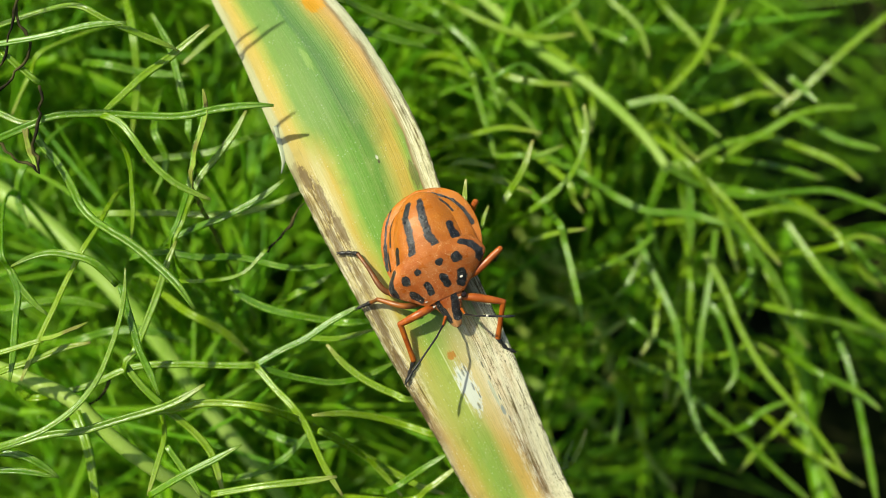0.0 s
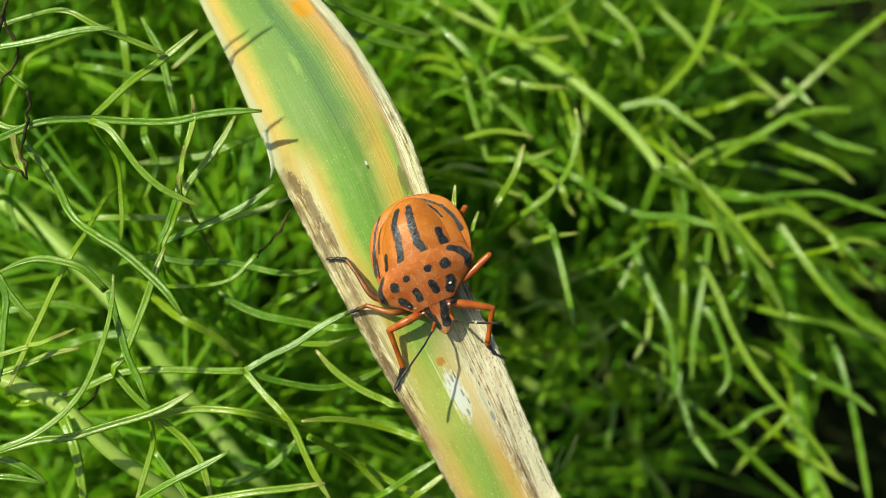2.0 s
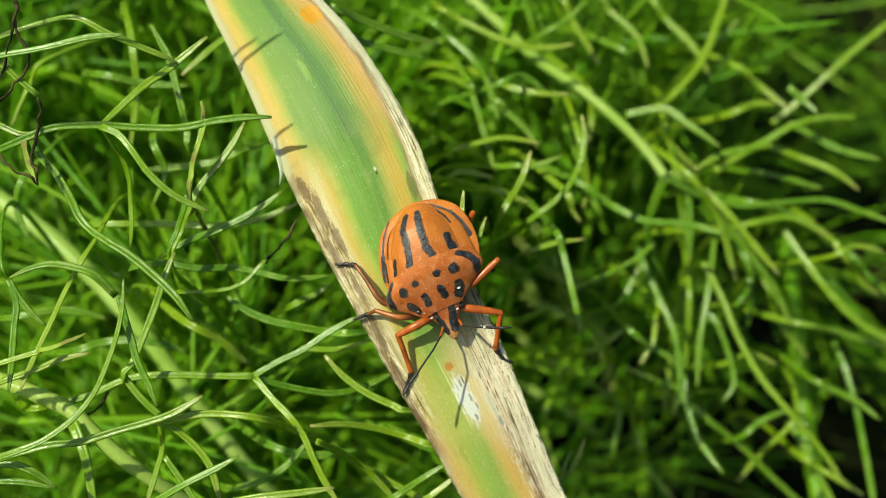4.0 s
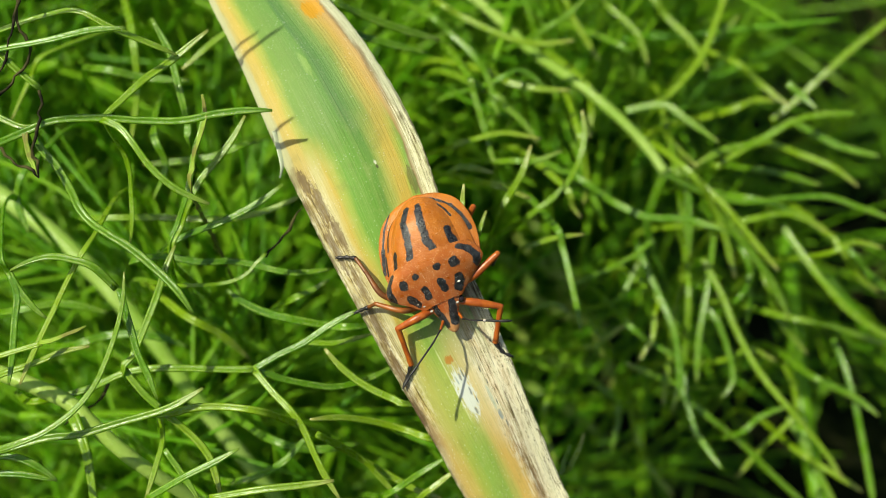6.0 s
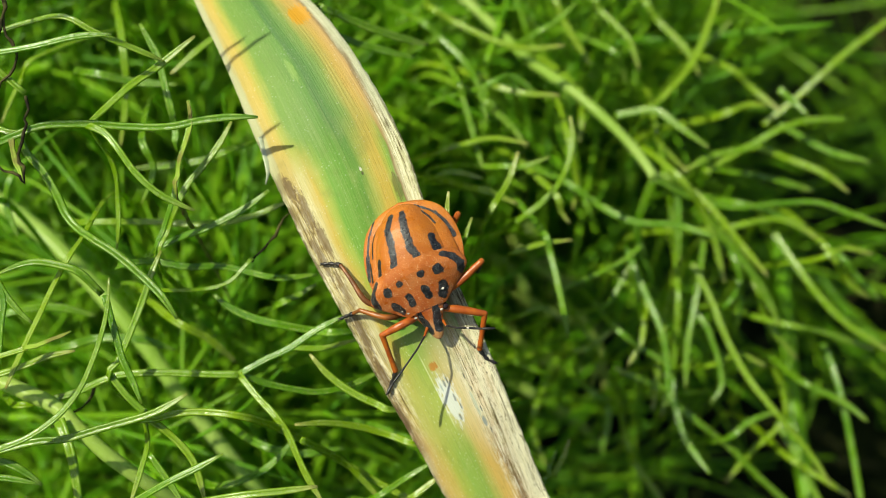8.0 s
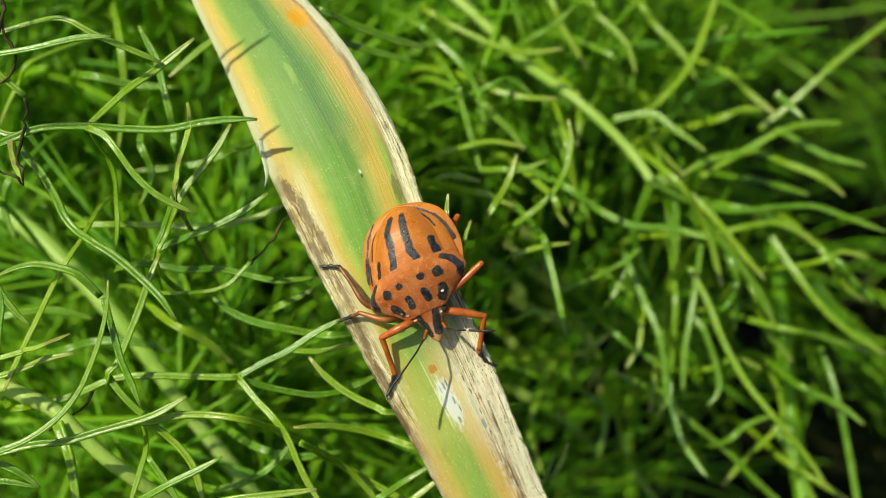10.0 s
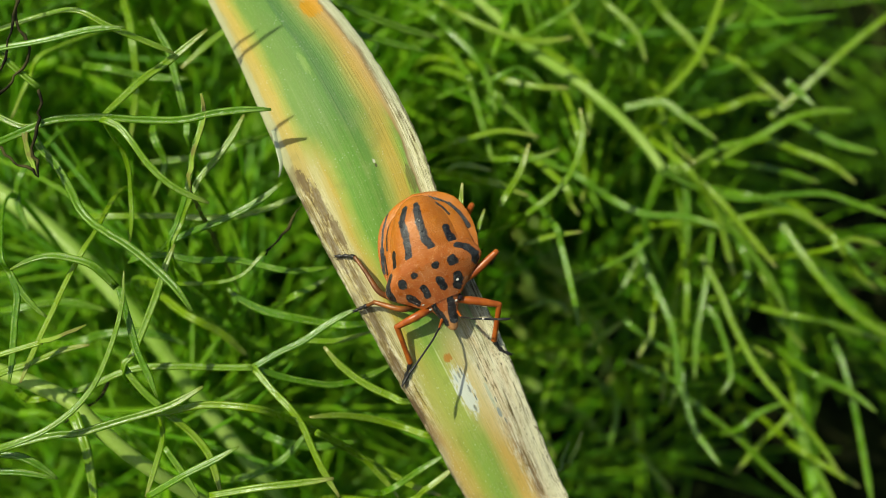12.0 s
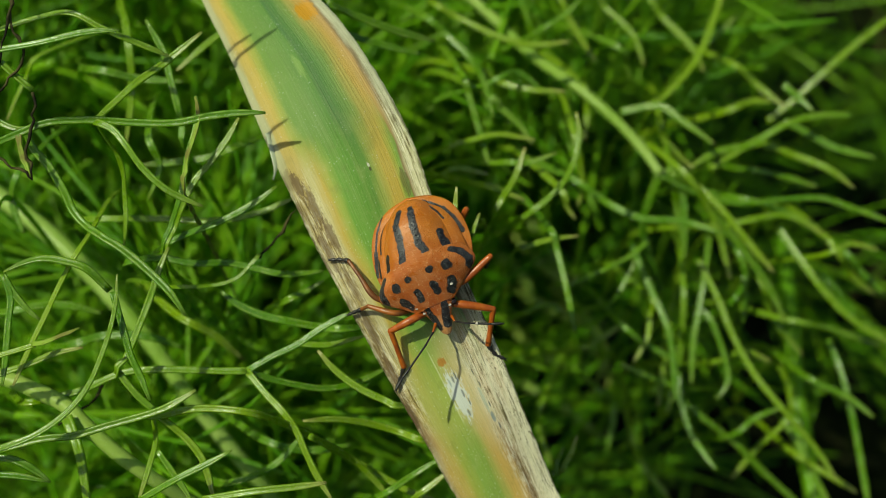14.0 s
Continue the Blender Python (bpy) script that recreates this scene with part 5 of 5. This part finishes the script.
def perched(p, high):
    """The point moved to a height in millimetres over the leaf blade."""
    q = SADDLE @ (Vector(p) * MM)
    near = min(LEAF_LINE, key=lambda b: (b[0] * MM - q.x) ** 2 + (b[2] * MM - q.z) ** 2)
    s = min(1.0, math.hypot(near[0] - q.x / MM, near[2] - q.z / MM) / 5.2)
    lift = (-0.10 * s * s + 0.035 * math.cos(3.2 * s)) * 5.2
    q *= (110 + near[1] - lift - high) * MM / q.y
    return tuple((UNSADDLE @ q) / MM)


LEAF_LINE = [tuple(b) for b in smooth_line([b[:3] for b in BLADE], 0.4)]


def mark_value(x, y, marks):
    best = 0.0
    for pts, r in marks:
        for (ax, ay), (bx, by) in zip(pts, pts[1:]):
            ex, ey = bx - ax, by - ay
            t = max(0.0, min(1.0, ((x - ax) * ex + (y - ay) * ey) / (ex * ex + ey * ey + 1e-9)))
            d = math.hypot(x - ax - t * ex, y - ay - t * ey)
            best = max(best, 1 - 0.5 * d / (r if len(pts) < 3 else r * (0.72 + 0.28 * min(1.0, math.hypot(x - pts[0][0], y - pts[0][1]) / 1.2))))
    return max(0.0, best)


def plate(profile, marks, rows, cols, under, power=0.75, lip=0.0, skew=0.0):
    """A domed plate of the body with a closed underside; values in millimetres."""
    ys = np.linspace(profile[0][0], profile[0][-1], rows)
    curve = [smooth_line(list(zip(profile[0], profile[k])), 0.05) for k in (1, 2, 3)]
    w, t, m = [np.interp(ys, c[:, 0], c[:, 1]) for c in curve]
    verts, values, faces = [], [], []
    for i, y in enumerate(ys):
        for k in range(cols):
            s = math.sin(math.pi * (k / (cols - 1) - 0.5))
            x = s * w[i]
            z = m[i] + (t[i] - m[i]) * max(0.0, 1 - abs(s) ** 2.3) ** power
            z += 0.025 * noise.noise((x * 1.3, y * 1.3, 7)) + lip * abs(s) ** 8
            verts.append((x, y + skew * x, z))
            values.append(mark_value(x, y + skew * x, marks))
    for i in range(rows - 1):
        for k in range(cols - 1):
            a = i * cols + k
            faces.append((a, a + 1, a + cols + 1, a + cols))
    top = len(verts)
    few = 9
    for i in range(0, rows):
        for k in range(few):
            s = math.sin(math.pi * (k / (few - 1) - 0.5))
            verts.append((s * w[i] * 0.995, ys[i] + skew * s * w[i], m[i] - 0.06 - under * max(0.0, 1 - s * s) ** 0.6 * min(1.0, w[i] / 1.5)))
            values.append(0.0)
    for i in range(rows - 1):
        for k in range(few - 1):
            a = top + i * few + k
            faces.append((a, a + few, a + few + 1, a + 1))
        a, b = i * cols, top + i * few
        faces.append((a, a + cols, b + few, b))
        a, b = a + cols - 1, b + few - 1
        faces.append((a, b, b + few, a + cols))
    return [Vector(settle(v)) * MM for v in verts], faces, values


def shield_bug():
    bug = new("shield_bug")
    bug.matrix_world = BUG
    for name, prof, marks, rows, cols, under, skew, material, label in (
            ("scutellum", SCUTELLUM, SCUTELLUM_MARKS, 150, 150, 0.3, 0.0, shell, "domed ochre-orange shield with black stripes"),
            ("wing_cover", FOREWING, FOREWING_MARKS, 110, 130, 0.3, 0.0, shell, "smooth orange wing edge under the shield"),
            ("pronotum", PRONOTUM, PRONOTUM_MARKS, 110, 170, 0.6, 0.10, shell, "red-orange front plate with black dots"),
            ("head", HEAD, HEAD_MARKS, 70, 70, 0.55, 0.0, shell, "pointed orange head with two black stripes"),
            ("abdomen", ABDOMEN, ABDOMEN_MARKS, 110, 110, 0.8, 0.0, shell, "orange belly with a raised spotted rim")):
        v, f, val = plate(prof, marks, rows, cols, under, 0.75, 0.12 if name == "abdomen" else 0.10 if name == "pronotum" else 0.0, skew)
        part(name, v, f, material, bug, label, marks=val)

    def limb(name, pts, radii, material, parent, label=""):
        line = smooth_line([tuple(c * MM for c in p) for p in pts], 0.00012)
        rad = np.interp(np.linspace(0, 1, len(line)), np.linspace(0, 1, len(radii)), radii) * MM
        v, f = tube(line, rad, 10)
        return part(name, v, f, material, parent, label)

    def claw(foot, way, parent):
        for side in (-1, 1):
            w = Vector(way).normalized()
            s = w.cross(Vector((0, 0, 1))).normalized() * side
            a = Vector(foot)
            limb("claw", [a, a + w * 0.14 + s * 0.12, a + w * 0.28 + s * 0.08 - Vector((0, 0, 0.12))], (0.05, 0.04, 0.015), leg_black, parent)

    legs = [
        [(3.6, 2.5, -0.2), (5.25, 1.59, 0.28), (5.74, -0.49, 1.49), (6.48, -2.1, 1.11), (7.4, -2.61, 0.67), (8.37, -2.9, 0.73)],
        [(2.5, 3.5, -0.9), (4.05, 3.37, -0.4), (5.97, 2.22, 0.53), (6.88, 2.14, -0.04), (7.97, 2.0, -0.64), (8.51, 2.02, -0.7)],
        [(1.2, 4.3, -0.1), (2.41, 4.77, 0.9), (4.09, 5.29, 1.75), (5.45, 7.62, -2.99), (6.4, 8.47, -3.61), (6.99, 9.16, -3.74)],
        [(-1.0, 4.2, -0.2), (-2.75, 5.03, 0.1), (-4.49, 5.87, -0.5), (-1.9, 7.72, -5.05), (-2.06, 8.51, -5.99), (-2.64, 9.06, -6.55)],
        [(-1.82, 2.87, -0.1), (-3.22, 2.7, 0.2), (-5.67, 1.63, 0.19), (-4.78, 1.28, -1.93), (-4.01, 1.44, -3.38), (-4.1, 1.0, -4.2)],
        [(-2.9, -1.6, 0.0), (-4.22, -2.39, 0.5), (-4.95, -2.79, 0.9), (-3.97, -2.91, -0.97), (-3.07, -3.0, -2.3), (-3.0, -3.4, -3.2)]]
    heights = [(1.5, 1.2, 0.7, 0.35, 0.2), (1.5, 1.1, 0.6, 0.35, 0.2), (1.7, 1.5, 0.45, 0.3, 0.2), (2.0, 2.0, 0.6, 0.3, 0.2), None, None]
    for p, h in zip(legs, heights):
        coxa, a, knee, ankle, b, foot = [settle(q, 2.1 if p is legs[5] else 1.0) for q in p] if h is None else [settle(p[0])] + [perched(q, k) for q, k in zip(p[1:], h)]
        thick, hue = (0.72, leg_brown) if p in legs[:2] else (1.0, leg_orange)
        leg = limb("leg", [coxa, a, knee], [thick * r for r in (0.30, 0.38, 0.36, 0.27)], hue, bug, "stout orange thigh")
        mid = tuple(0.5 * (q + r) for q, r in zip(knee, ankle))
        limb("shin", [knee, mid, ankle], [thick * r for r in (0.27, 0.24, 0.23, 0.27)], hue, leg)
        joint = [(thick * 0.28 * math.cos(t) * math.cos(u), thick * 0.28 * math.sin(t) * math.cos(u), thick * 0.28 * math.sin(u)) for t in np.arange(10) * math.pi / 5 for u in (-1.5, -0.9, -0.3, 0.3, 0.9, 1.5)]
        faces = [(i * 6 + k, ((i + 1) % 10) * 6 + k, ((i + 1) % 10) * 6 + k + 1, i * 6 + k + 1) for i in range(10) for k in range(5)]
        part("knee", [tuple((c + d) * MM for c, d in zip(q, knee)) for q in joint], faces, hue, leg)
        limb("foot", [ankle, b, foot], (0.20, 0.23, 0.12, 0.21, 0.11, 0.18, 0.10), leg_black, leg, "black jointed foot")
        claw(foot, Vector(foot) - Vector(b), leg)
    for p in ([(0.72, 5.45, -0.4), (1.16, 6.11, -0.37), (1.98, 6.99, -0.17), (3.69, 8.57, 0.43), (4.47, 9.25, 0.68), (5.23, 10.09, 0.99)],
              [(-0.84, 5.3, -0.4), (-0.97, 5.79, -0.49), (-1.81, 6.21, -0.65), (-2.73, 6.5, -0.8), (-3.82, 6.87, -1.14), (-4.87, 7.13, -1.54)]):
        p = [settle(q, k) for q, k in zip(p, (0.9, 0.5, 0.15, 0, 0, 0))]
        antenna = limb("antenna", p[:2], (0.15, 0.12, 0.1), leg_orange, bug, "orange antenna base")
        limb("antenna_segment", p[1:3], (0.09, 0.08, 0.09), leg_black, antenna, "thin black segment")
        limb("antenna_segment", p[2:4], (0.09, 0.08, 0.09), leg_black, antenna, "thin black segment")
        limb("antenna_segment", p[3:5], (0.10, 0.11, 0.09), leg_black, antenna, "thin black segment")
        limb("antenna_segment", p[4:], (0.09, 0.13, 0.12, 0.05), leg_black, antenna, "thin black segment")
        if p[0][0] > 0:
            continue
        q = Vector(p[3])
        limb("antenna_joint", [q - (q - Vector(p[2])) * 0.06, q, q + (Vector(p[4]) - q) * 0.08], (0.11, 0.13, 0.11), joint_white, antenna, "pale joint")
    for x, y, z, r in ((1.6, 4.0, 0.9, 0.15), (-2.1, 3.05, 1.32, 0.16), (2.05, 3.7, 1.0, 0.09), (-1.2, 4.5, 0.42, 0.16), (1.22, 4.5, 0.42, 0.16)):
        x, y, z = settle((x, y, z))
        v = [(x + r * math.cos(t) * math.cos(u), y + 0.7 * r * math.sin(t) * math.cos(u), z + 0.45 * r * math.sin(u)) for t in np.arange(8) * math.pi / 4 for u in np.linspace(-1.5, 1.5, 5)]
        f = [(i * 5 + k, ((i + 1) % 8) * 5 + k, ((i + 1) % 8) * 5 + k + 1, i * 5 + k + 1) for i in range(8) for k in range(4)]
        part("pale_fleck", [tuple(c * MM for c in q) for q in v], f, joint_white, bug, "white fleck on the front plate")
    for x, y, z in (settle((1.52, 4.25, 0.15)), settle((-1.52, 4.25, 0.15))):
        v = [(x + 0.3 * math.cos(t) * math.cos(u), y + 0.33 * math.sin(t) * math.cos(u), z + 0.3 * math.sin(u)) for t in np.arange(14) * math.pi / 7 for u in np.linspace(-1.5, 1.5, 9)]
        f = [(i * 9 + k, ((i + 1) % 14) * 9 + k, ((i + 1) % 14) * 9 + k + 1, i * 9 + k + 1) for i in range(14) for k in range(8)]
        part("eye", [tuple(c * MM for c in q) for q in v], f, eye_black, bug, "small glossy dark eye")
    return tagged(bug, "orange shield bug with black stripes and dots on the leaf blade", "bug")


bug = shield_bug()


def motions():
    """The bug sits still on the leaf; only the view sways."""


motions()
